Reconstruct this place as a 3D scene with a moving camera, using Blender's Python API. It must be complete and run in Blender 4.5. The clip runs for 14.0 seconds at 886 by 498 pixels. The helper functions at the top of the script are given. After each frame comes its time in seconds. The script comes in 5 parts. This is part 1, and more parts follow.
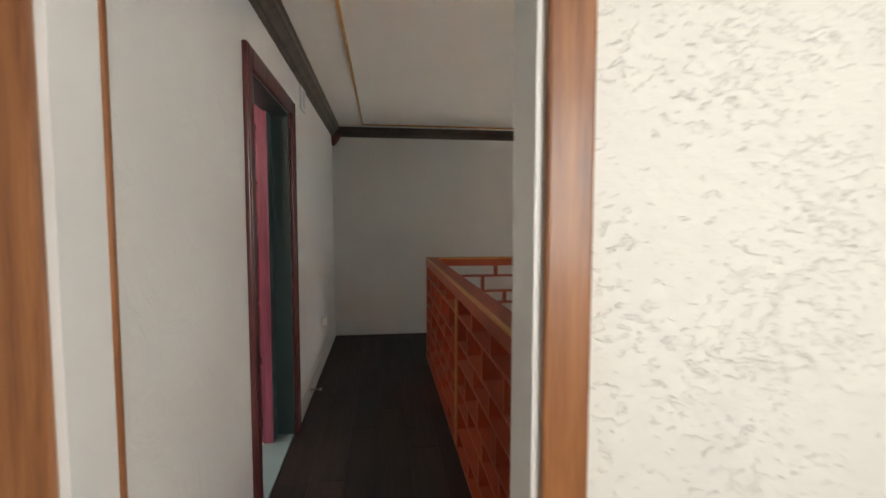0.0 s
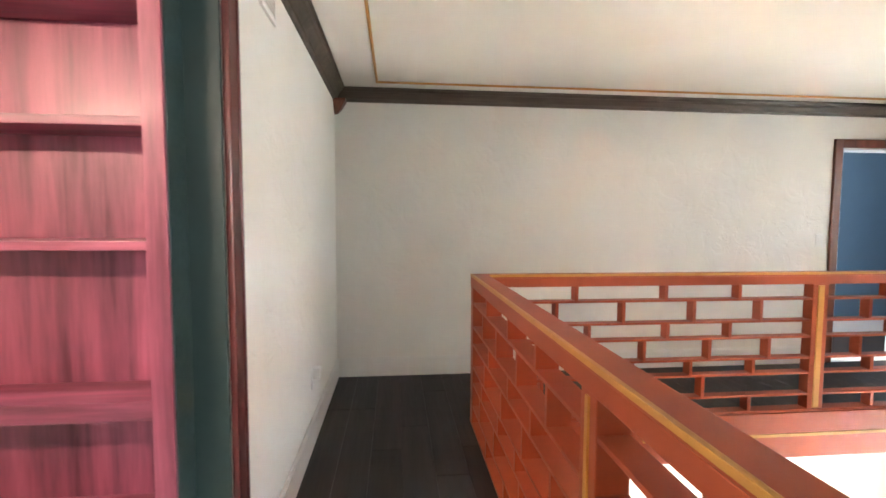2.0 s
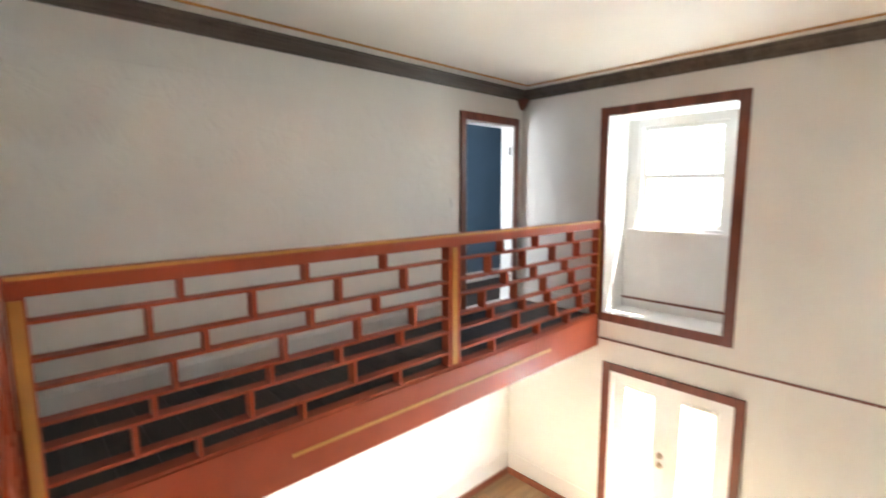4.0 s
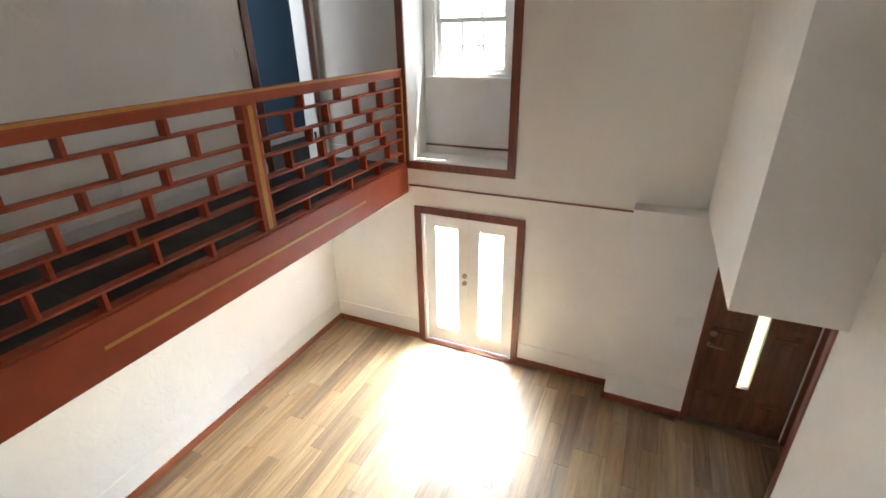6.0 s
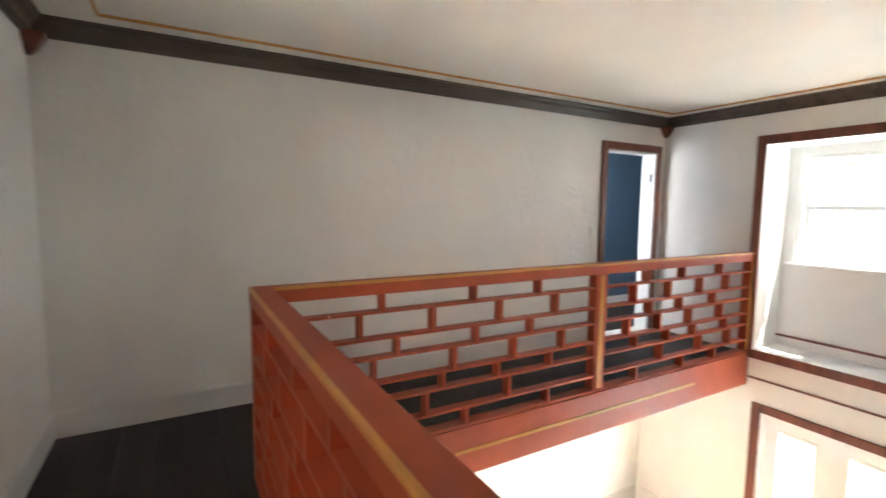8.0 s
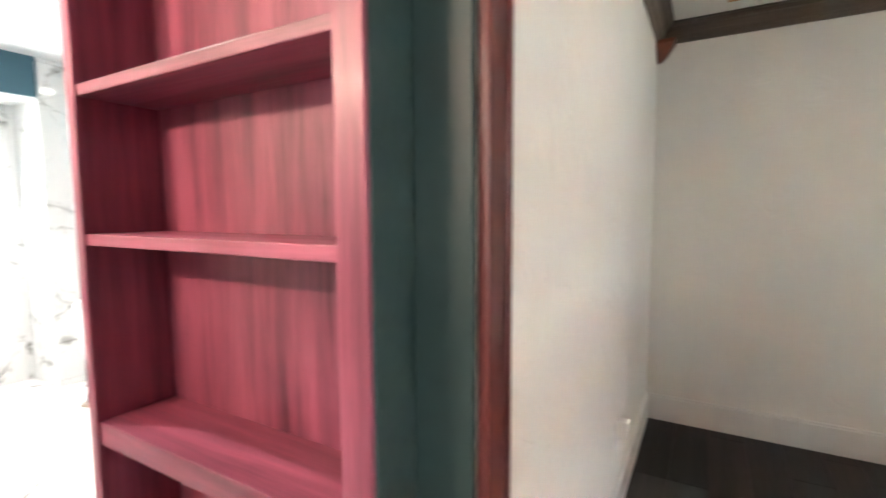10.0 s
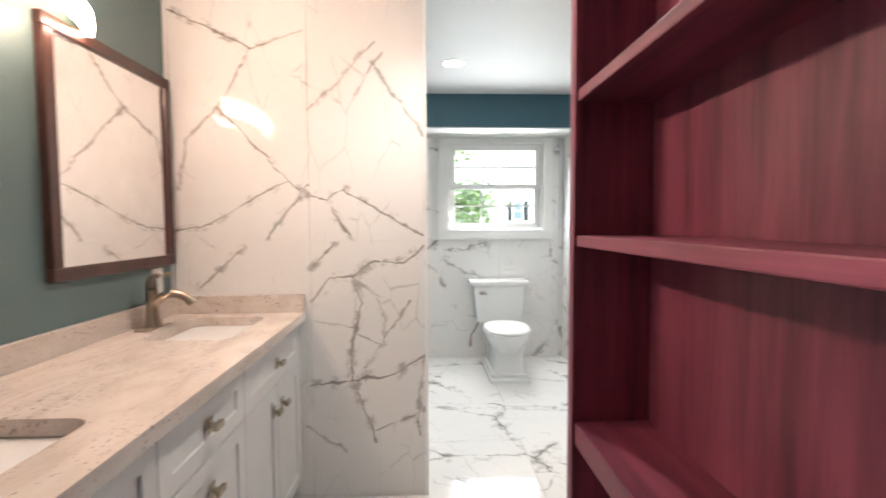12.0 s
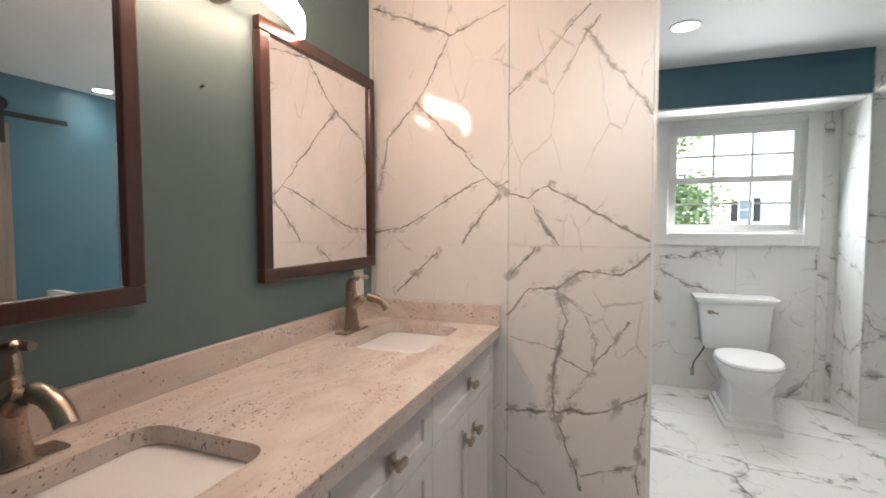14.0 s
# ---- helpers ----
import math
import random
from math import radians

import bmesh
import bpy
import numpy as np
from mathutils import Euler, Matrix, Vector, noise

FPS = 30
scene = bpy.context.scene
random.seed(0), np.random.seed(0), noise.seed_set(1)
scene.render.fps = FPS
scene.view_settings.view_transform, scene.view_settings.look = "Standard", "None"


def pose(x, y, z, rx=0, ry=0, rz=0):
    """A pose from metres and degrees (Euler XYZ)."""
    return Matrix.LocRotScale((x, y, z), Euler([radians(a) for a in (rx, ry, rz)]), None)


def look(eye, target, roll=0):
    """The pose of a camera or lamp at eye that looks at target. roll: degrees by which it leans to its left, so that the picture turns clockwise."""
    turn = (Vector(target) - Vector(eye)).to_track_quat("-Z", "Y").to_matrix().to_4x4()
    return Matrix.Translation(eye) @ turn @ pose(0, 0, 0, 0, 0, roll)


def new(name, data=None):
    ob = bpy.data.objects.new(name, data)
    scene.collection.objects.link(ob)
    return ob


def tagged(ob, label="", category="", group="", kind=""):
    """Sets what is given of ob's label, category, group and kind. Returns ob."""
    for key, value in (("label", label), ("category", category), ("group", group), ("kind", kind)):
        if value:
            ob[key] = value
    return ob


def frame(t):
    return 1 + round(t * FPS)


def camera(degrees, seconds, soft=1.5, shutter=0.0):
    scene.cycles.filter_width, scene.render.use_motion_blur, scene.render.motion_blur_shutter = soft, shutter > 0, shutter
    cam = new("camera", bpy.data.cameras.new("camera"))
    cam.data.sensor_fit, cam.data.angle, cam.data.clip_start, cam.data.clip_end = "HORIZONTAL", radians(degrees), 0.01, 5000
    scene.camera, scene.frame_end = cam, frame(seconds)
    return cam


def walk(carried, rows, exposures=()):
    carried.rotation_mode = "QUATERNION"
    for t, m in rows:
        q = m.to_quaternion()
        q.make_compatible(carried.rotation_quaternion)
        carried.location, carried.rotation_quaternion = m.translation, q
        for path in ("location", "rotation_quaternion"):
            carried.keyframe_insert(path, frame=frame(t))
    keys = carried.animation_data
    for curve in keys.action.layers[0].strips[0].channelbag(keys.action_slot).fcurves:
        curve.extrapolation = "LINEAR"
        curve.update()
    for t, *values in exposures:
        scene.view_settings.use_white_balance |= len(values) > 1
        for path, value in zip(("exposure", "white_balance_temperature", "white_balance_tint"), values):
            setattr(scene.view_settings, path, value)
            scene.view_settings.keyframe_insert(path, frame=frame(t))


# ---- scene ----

LENS = 87.4
PATH = [
    (0.0, 0.571, 0.414, 1.390, -3.72, -0.06, -7.47),
    (0.5, 0.522, 0.806, 1.365, -3.63, -0.36, -5.96),
    (1.0, 0.493, 1.213, 1.346, -3.54, -0.38, -5.81),
    (1.5, 0.494, 1.617, 1.343, -3.78, -0.28, -5.40),
    (2.0, 0.506, 1.989, 1.372, -3.76, -0.24, -5.83),
    (2.5, 0.692, 2.256, 1.372, -3.59, -0.08, -7.98),
    (3.0, 0.898, 2.445, 1.407, -3.50, -0.03, -14.48),
    (3.5, 1.076, 2.549, 1.365, -3.39, -0.04, -27.58),
    (4.0, 1.151, 2.569, 1.330, -7.32, 0.21, -43.12),
    (4.2, 1.169, 2.582, 1.291, -10.04, 0.39, -48.01),
    (6.3, 1.088, 2.458, 1.331, -24.81, 0.17, -66.73),
    (6.4, 1.073, 2.463, 1.339, -22.55, 0.22, -65.50),
    (6.5, 1.025, 2.473, 1.374, -20.39, 0.37, -64.28),
    (6.7, 0.985, 2.465, 1.403, -15.94, 0.51, -60.53),
    (7.0, 0.878, 2.521, 1.431, -10.81, 0.37, -54.50),
    (7.2, 0.843, 2.512, 1.434, -8.49, 0.13, -49.22),
    (9.3, 0.457, 2.664, 1.391, -6.12, 0.71, 4.97),
    (9.5, 0.436, 2.714, 1.366, -5.52, 0.79, 12.13),
    (9.6, 0.434, 2.724, 1.366, -5.45, 1.00, 16.23),
    (10.0, 0.306, 2.800, 1.361, -4.96, 0.31, 29.69),
    (10.2, 0.270, 2.794, 1.378, -5.19, 0.22, 34.66),
    (10.5, 0.189, 2.866, 1.346, -4.31, 0.49, 42.92),
    (10.6, 0.153, 2.900, 1.338, -3.97, 0.39, 46.04),
    (11.0, 0.143, 2.919, 1.334, -3.86, 0.51, 56.70),
    (11.5, 0.137, 2.970, 1.334, -3.42, 0.49, 73.11),
    (12.0, 0.141, 2.958, 1.336, -3.10, 0.28, 87.57),
    (12.5, 0.142, 2.957, 1.341, -2.89, 0.17, 98.93),
    (13.0, 0.107, 2.981, 1.340, -2.83, 0.20, 105.80),
    (13.2, 0.072, 2.977, 1.339, -2.75, 0.26, 107.02),
    (13.5, -0.006, 2.967, 1.343, -2.88, 0.22, 108.50),
    (14.0, -0.186, 2.859, 1.342, -2.94, 0.06, 111.03),
]

cam = camera(LENS, 14.0, soft=1.6, shutter=0.4)
EXPO = ((0.0, 2.55), (0.6, 3.05), (1.2, 3.50), (2.0, 4.20), (3.0, 4.12), (4.0, 3.52), (6.3, 2.55), (7.0, 2.75), (9.3, 4.25), (10.0, 4.25), (10.6, 4.25), (11.4, 3.70), (12.0, 2.80), (12.6, 2.60), (14.0, 2.35))
walk(cam, [(t, pose(x, y, z, 90 + p, r, w)) for t, x, y, z, p, r, w in PATH], EXPO)

# ---- plan, in metres ----
FAR = 6.0        # north wall of the gallery
EAST = 5.64      # window wall
CEIL = 2.445
LOW = -2.36      # lower floor
LFAR = 6.14       # north wall downstairs
RAILX = 1.005      # hall side of the balustrade along the hall
RAILY = 4.95     # void side of the balustrade along the gallery
DOORW = 1.20, 1.33   # wall with the first doorway
BW = -0.105      # bathroom side of the hall wall
VAN = 1.78       # vanity wall
MARB = -2.077    # marble partition
WINX = -4.43     # bathroom window wall
BCEIL = 2.48

# ---- light ----
world = bpy.data.worlds.new("sky")
scene.world = world
world.use_nodes = True
wn = world.node_tree
sky = wn.nodes.new("ShaderNodeTexSky")
sky.sky_type, sky.sun_disc = "NISHITA", False
sky.sun_elevation, sky.sun_rotation = radians(68), radians(144)
wn.links.new(sky.outputs[0], wn.nodes["Background"].inputs[0])
wn.nodes["Background"].inputs[1].default_value = 0.15


def lamp(name, kind, m, energy, color=(1, 1, 1), **more):
    data = bpy.data.lights.new(name, kind)
    data.energy, data.color = energy, color
    if kind == "AREA":
        data.shape, data.size, data.size_y = more.get("shape", "RECTANGLE"), more["size"], more.get("size_y", more["size"])
        data.spread = radians(more.get("spread", 180))
    if kind == "SUN":
        data.angle = radians(more["angle"])
    if kind == "SPOT":
        data.spot_size, data.spot_blend, data.shadow_soft_size = radians(more["cone"]), more.get("blend", 0.6), 0.04
    ob = new(name, data)
    ob.matrix_world = m
    return ob


lamp("sun", "SUN", look((0, 0, 0), (-0.22, 0.30, -0.93)), 5.0, (1.0, 0.94, 0.86), angle=0.5)
# daylight in the openings
lamp("daylight_gallery_window", "AREA", look((6.27, 4.37, 1.5), (3.6, 4.6, 0.4)), 3.0, (0.80, 0.92, 1.0), size=1.15, size_y=1.4)
lamp("daylight_french_doors", "AREA", look((6.75, 4.21, -0.45), (4.4, 4.2, -2.36)), 190, (0.76, 0.89, 1.0), size=1.4, size_y=1.7, spread=120)
lamp("daylight_bath_window", "AREA", look((-4.36, 3.67, 1.72), (-1.5, 3.5, 0.8)), 4.3, (0.93, 0.97, 1.0), size=0.85, size_y=0.85)
# no opening here: lamp added for the first room's unseen light
lamp("fill_first_room", "AREA", look((1.9, -1.55, 1.6), (0.9, 1.2, 1.3)), 13, (1.0, 0.975, 0.93), size=1.2, size_y=1.2)
WARM = (1.0, 0.82, 0.60)
SOFT = (1.0, 0.95, 0.88)
# recessed spots under the gallery
for sx in (2.2, 3.4, 4.6):
    lamp("downlight_low", "SPOT", look((sx, 5.62, -0.27), (sx, 5.75, LOW)), 5.0, WARM, cone=110)
CANS = ((-3.22, 3.18, 9.3), (-1.57, 3.04, 7.0), (-2.87, 4.85, 1.7))
for bx_, by_, watts in CANS:
    lamp("downlight_bath", "SPOT", look((bx_, by_, BCEIL - 0.03), (bx_, by_ + 0.001, 0)), watts, SOFT, cone=125, blend=0.9)


# ---- materials ----
def nodes(name):
    m = bpy.data.materials.new(name)
    m.use_nodes = True
    t = m.node_tree
    return m, t, t.nodes["Principled BSDF"]


def add(t, kind, **kw):
    n = t.nodes.new(kind)
    for key, value in kw.items():
        if key.startswith("i_"):
            n.inputs[key[2:].replace("_", " ")].default_value = value
    return n


def ramp(t, src, stops):
    r = t.nodes.new("ShaderNodeValToRGB")
    r.color_ramp.elements[0].position, r.color_ramp.elements[0].color = stops[0][0], (*stops[0][1], 1)
    r.color_ramp.elements[1].position, r.color_ramp.elements[1].color = stops[-1][0], (*stops[-1][1], 1)
    for p, c in stops[1:-1]:
        e = r.color_ramp.elements.new(p)
        e.color = (*c, 1)
    t.links.new(src, r.inputs[0])
    return r


def place(t, scale=(1, 1, 1), jitter=0.0):
    """World position, stretched; jitter shifts each object by its own random amount."""
    g = t.nodes.new("ShaderNodeNewGeometry")
    out = g.outputs["Position"]
    if jitter:
        info = t.nodes.new("ShaderNodeObjectInfo")
        mul = t.nodes.new("ShaderNodeVectorMath")
        mul.operation = "SCALE"
        mul.inputs[0].default_value = (jitter, jitter * 0.7, jitter * 1.3)
        t.links.new(info.outputs["Random"], mul.inputs["Scale"])
        s = t.nodes.new("ShaderNodeVectorMath")
        t.links.new(out, s.inputs[0])
        t.links.new(mul.outputs[0], s.inputs[1])
        out = s.outputs[0]
    mp = t.nodes.new("ShaderNodeMapping")
    mp.inputs["Scale"].default_value = scale
    t.links.new(out, mp.inputs[0])
    return mp.outputs[0]


def noise_node(t, vec, scale, detail=4.0, rough=0.55, distort=0.0):
    n = t.nodes.new("ShaderNodeTexNoise")
    n.inputs["Scale"].default_value, n.inputs["Detail"].default_value = scale, detail
    n.inputs["Roughness"].default_value, n.inputs["Distortion"].default_value = rough, distort
    t.links.new(vec, n.inputs["Vector"])
    return n.outputs["Fac"]


def math_node(t, op, a, b=None, clamp=False):
    n = t.nodes.new("ShaderNodeMath")
    n.operation, n.use_clamp = op, clamp
    for i, v in enumerate((a, b)):
        if v is None:
            continue
        if isinstance(v, (int, float)):
            n.inputs[i].default_value = v
        else:
            t.links.new(v, n.inputs[i])
    return n.outputs[0]


def bump(t, bsdf, height, strength, distance=0.01):
    b = t.nodes.new("ShaderNodeBump")
    b.inputs["Strength"].default_value, b.inputs["Distance"].default_value = strength, distance
    t.links.new(height, b.inputs["Height"])
    t.links.new(b.outputs[0], bsdf.inputs["Normal"])


def mix(t, fac, a, b):
    n = t.nodes.new("ShaderNodeMix")
    n.data_type = "RGBA"
    for i, v in ((0, fac), (6, a), (7, b)):
        if isinstance(v, (int, float)):
            n.inputs[i].default_value = v
        elif isinstance(v, tuple):
            n.inputs[i].default_value = (*v, 1)
        else:
            t.links.new(v, n.inputs[i])
    return n.outputs[2]


def paint(name, color, rough=0.5, var=0.06, scale=3.0, bumps=0.08, fine=60.0, metal=0.0):
    m, t, b = nodes(name)
    v = place(t)
    big = noise_node(t, v, scale, 5)
    dark, light = tuple(c * (1 - var) for c in color), tuple(min(1, c * (1 + var)) for c in color)
    r = ramp(t, big, ((0.3, dark), (0.7, light)))
    t.links.new(r.outputs[0], b.inputs["Base Color"])
    b.inputs["Metallic"].default_value = metal
    small = noise_node(t, v, fine, 3)
    rr = math_node(t, "MULTIPLY_ADD", small, 0.18)
    t.nodes[-1].inputs[2].default_value = rough - 0.09
    t.links.new(rr, b.inputs["Roughness"])
    if bumps:
        bump(t, b, small, bumps, 0.004)
    return m


def plaster(name, color, strength=0.35, scale=9.0):
    """Hand-trowelled plaster: broad flakes with sharp lips over a fine grain."""
    m, t, b = nodes(name)
    v = place(t)
    warp = noise_node(t, v, scale, 6, 0.62, 0.8)
    flake = ramp(t, warp, ((0.44, (0, 0, 0)), (0.50, (0.8, 0.8, 0.8)), (0.63, (1, 1, 1))))
    grain = noise_node(t, v, 90, 4)
    broad = noise_node(t, v, 1.1, 3)
    col = ramp(t, broad, ((0.3, tuple(c * 0.96 for c in color)), (0.7, tuple(min(1, c * 1.03) for c in color))))
    t.links.new(col.outputs[0], b.inputs["Base Color"])
    b.inputs["Roughness"].default_value = 0.62
    h = math_node(t, "ADD", math_node(t, "MULTIPLY", flake.outputs[0], 1.0), math_node(t, "MULTIPLY", grain, 0.12))
    h = math_node(t, "ADD", h, math_node(t, "MULTIPLY", warp, 0.5))
    bump(t, b, h, strength, 0.006)
    return m


def knockdown(name, color):
    """Smooth plaster with scattered raised flakes."""
    m, t, b = nodes(name)
    v = place(t, (1.0, 1.0, 1.5))
    bits = noise_node(t, v, 36, 5, 0.6, 0.6)
    gate = noise_node(t, v, 3.2, 3)
    k = math_node(t, "ADD", bits, math_node(t, "MULTIPLY", math_node(t, "SUBTRACT", gate, 0.5), 0.45))
    flake = ramp(t, k, ((0.575, (0, 0, 0)), (0.60, (0.8, 0.8, 0.8)), (0.75, (0.55, 0.55, 0.55))))
    soft = noise_node(t, v, 7, 4)
    grain = noise_node(t, v, 110, 4)
    h = math_node(t, "ADD", flake.outputs[0], math_node(t, "MULTIPLY", soft, 1.2))
    h = math_node(t, "ADD", h, math_node(t, "MULTIPLY", grain, 0.15))
    col = ramp(t, gate, ((0.3, tuple(c * 0.96 for c in color)), (0.7, color)))
    t.links.new(col.outputs[0], b.inputs["Base Color"])
    b.inputs["Roughness"].default_value = 0.55
    bump(t, b, h, 0.7, 0.007)
    return m


def wood(name, dark, light, axis, rough=0.4, jitter=7.0, scale=1.0, coat=0.0, strength=0.08):
    """Long grain along axis."""
    m, t, b = nodes(name)
    st = [14 * scale] * 3
    st["xyz".index(axis)] = 0.9 * scale
    v = place(t, tuple(st), jitter)
    grain = noise_node(t, v, 1.0, 7, 0.6, 0.4)
    fine = noise_node(t, v, 7.0, 4, 0.6)
    blot = noise_node(t, place(t, (2.2, 2.2, 2.2), jitter), 1.0, 3)
    f = math_node(t, "ADD", math_node(t, "MULTIPLY", grain, 0.62), math_node(t, "MULTIPLY", fine, 0.18))
    f = math_node(t, "ADD", f, math_node(t, "MULTIPLY", blot, 0.2))
    mid = tuple((a + c) / 2 for a, c in zip(dark, light))
    r = ramp(t, f, ((0.34, dark), (0.5, mid), (0.66, light)))
    t.links.new(r.outputs[0], b.inputs["Base Color"])
    rr = math_node(t, "MULTIPLY_ADD", fine, 0.25)
    t.nodes[-1].inputs[2].default_value = rough - 0.12
    t.links.new(rr, b.inputs["Roughness"])
    b.inputs["Coat Weight"].default_value = coat
    b.inputs["Coat Roughness"].default_value = 0.15
    bump(t, b, f, strength, 0.004)
    return m


def planks(name, tones, axis, rough, streak=0.35):
    """Laminate boards: a tone for each board by its random number, with long streaks."""
    m, t, b = nodes(name)
    info = t.nodes.new("ShaderNodeObjectInfo")
    tone = ramp(t, info.outputs["Random"], tuple((i / (len(tones) - 1), c) for i, c in enumerate(tones)))
    st = [16.0] * 3
    st["xyz".index(axis)] = 0.8
    v = place(t, tuple(st), 9.0)
    g = noise_node(t, v, 1.0, 7, 0.62, 0.5)
    f = noise_node(t, v, 6.0, 4, 0.6)
    k = math_node(t, "ADD", math_node(t, "MULTIPLY", g, 0.7), math_node(t, "MULTIPLY", f, 0.3))
    sh = ramp(t, k, ((0.32, (1 - streak,) * 3), (0.68, (1 + streak * 0.6,) * 3)))
    mx = t.nodes.new("ShaderNodeMix")
    mx.data_type, mx.blend_type = "RGBA", "MULTIPLY"
    mx.inputs[0].default_value = 1.0
    t.links.new(tone.outputs[0], mx.inputs[6])
    t.links.new(sh.outputs[0], mx.inputs[7])
    t.links.new(mx.outputs[2], b.inputs["Base Color"])
    rr = math_node(t, "MULTIPLY_ADD", f, 0.25)
    t.nodes[-1].inputs[2].default_value = rough - 0.12
    t.links.new(rr, b.inputs["Roughness"])
    bump(t, b, k, 0.06, 0.003)
    return m


def marble(name, base, vein, rough=0.12, scale=1.0):
    """White stone with two sizes of broken grey veins; each slab is cut from another place."""
    m, t, b = nodes(name)
    v = place(t, (scale, scale * 0.8, scale * 0.9), 23.0)

    def shifted(src, scale_, amount):
        n = t.nodes.new("ShaderNodeTexNoise")
        n.inputs["Scale"].default_value, n.inputs["Detail"].default_value, n.inputs["Roughness"].default_value = scale_, 5.0, 0.65
        t.links.new(v, n.inputs["Vector"])
        o = t.nodes.new("ShaderNodeVectorMath")
        o.operation = "MULTIPLY_ADD"
        o.inputs[1].default_value = (amount,) * 3
        t.links.new(n.outputs["Color"], o.inputs[0])
        t.links.new(src, o.inputs[2])
        return o.outputs[0]

    crisp = shifted(shifted(v, 1.3, 0.22), 7.0, 0.075)
    width = ramp(t, noise_node(t, v, 6.5, 5, 0.65), ((0.42, (0.10, 0.10, 0.10)), (0.56, (0.35, 0.35, 0.35)), (0.70, (1, 1, 1))))

    def cracks(s, w, stretch, turn):
        mp = t.nodes.new("ShaderNodeMapping")
        mp.vector_type = "TEXTURE"
        mp.inputs["Scale"].default_value = stretch
        mp.inputs["Rotation"].default_value = turn
        t.links.new(crisp, mp.inputs[0])
        n = t.nodes.new("ShaderNodeTexVoronoi")
        n.feature = "DISTANCE_TO_EDGE"
        n.inputs["Scale"].default_value = s
        t.links.new(mp.outputs[0], n.inputs["Vector"])
        ww = math_node(t, "MULTIPLY", width.outputs[0], w)
        return math_node(t, "SUBTRACT", 1.0, math_node(t, "DIVIDE", n.outputs["Distance"], ww), True)

    g1 = ramp(t, noise_node(t, v, 1.7, 2), ((0.43, (0, 0, 0)), (0.50, (1, 1, 1))))
    g2 = ramp(t, noise_node(t, v, 2.9, 2, 0.5, 0.4), ((0.47, (0, 0, 0)), (0.53, (1, 1, 1))))
    g3 = ramp(t, noise_node(t, v, 4.1, 2, 0.5, 0.4), ((0.50, (0, 0, 0)), (0.56, (1, 1, 1))))
    lie = (0.55, 0.35, 0.9)
    big = math_node(t, "POWER", math_node(t, "MULTIPLY", cracks(1.6, 0.026, (1.9, 0.8, 0.7), lie), g1.outputs[0]), 0.6)
    thin = math_node(t, "MULTIPLY", math_node(t, "MULTIPLY", cracks(2.9, 0.017, (2.2, 0.8, 0.7), (0.9, -0.5, 0.3)), g2.outputs[0]), 0.9)
    hair = math_node(t, "MULTIPLY", math_node(t, "MULTIPLY", cracks(5.2, 0.018, (1.6, 0.9, 0.8), (0.2, 0.8, -0.6)), g3.outputs[0]), 0.6)
    patch = ramp(t, noise_node(t, v, 13, 6, 0.7), ((0.46, (0, 0, 0)), (0.60, (0.75, 0.75, 0.75))))
    smear = math_node(t, "MULTIPLY", math_node(t, "MULTIPLY", cracks(1.6, 0.17, (1.9, 0.8, 0.7), lie), g1.outputs[0]), patch.outputs[0])
    fac = math_node(t, "MAXIMUM", math_node(t, "MAXIMUM", big, thin), math_node(t, "MAXIMUM", smear, hair))
    cloud = ramp(t, noise_node(t, v, 2.2, 5), ((0.3, tuple(c * 0.955 for c in base)), (0.65, base)))
    col = mix(t, math_node(t, "MULTIPLY", fac, 0.92), cloud.outputs[0], vein)
    t.links.new(col, b.inputs["Base Color"])
    b.inputs["Roughness"].default_value = rough
    return m


UPPER_VEINS = (
    (1.0, (1.80, 2.31), (1.94, 2.26), (2.17, 2.15)),
    (0.5, (2.17, 2.15), (2.40, 2.23)),
    (0.6, (2.16, 2.15), (2.05, 1.93), (1.87, 1.73), (1.82, 1.50)),
    (0.9, (2.00, 1.88), (2.37, 1.50), (2.42, 1.52)),
    (0.8, (2.32, 1.54), (1.96, 1.34), (1.80, 1.30)),
    (0.8, (2.37, 1.47), (2.22, 1.26)),
    (0.6, (2.43, 1.87), (2.73, 2.18)),
    (0.4, (2.63, 1.94), (2.77, 2.14)),
    (0.5, (2.72, 2.09), (2.83, 1.93), (2.97, 1.75)),
    (1.1, (2.42, 1.48), (2.50, 1.45), (2.58, 1.50), (2.96, 1.28)),
    (0.7, (2.52, 1.42), (2.63, 1.26)),
)
LOWER_VEINS = (
    (0.8, (2.42, 1.13), (2.54, 1.25)),
    (1.3, (2.42, 0.97), (2.51, 1.08), (2.62, 1.08), (2.72, 1.16), (2.87, 1.15), (2.97, 1.24)),
    (1.2, (2.62, 1.07), (2.66, 0.96), (2.62, 0.78), (2.61, 0.59), (2.69, 0.38), (2.72, 0.27)),
    (0.5, (2.62, 1.07), (2.75, 0.99)),
    (0.5, (2.73, 0.99), (2.78, 0.88), (2.77, 0.76), (2.64, 0.81)),
    (0.6, (2.89, 0.97), (2.68, 0.64)),
    (0.4, (2.42, 0.88), (2.62, 0.84)),
    (1.3, (2.42, 0.56), (2.82, 0.61), (2.96, 0.70)),
    (0.6, (2.96, 0.69), (2.93, 0.51), (2.94, 0.30)),
    (0.7, (2.72, 0.33), (2.97, 0.44)),
    (0.6, (2.39, 0.36), (2.58, 0.23)),
    (1.0, (1.91, 1.04), (2.10, 1.22)),
)


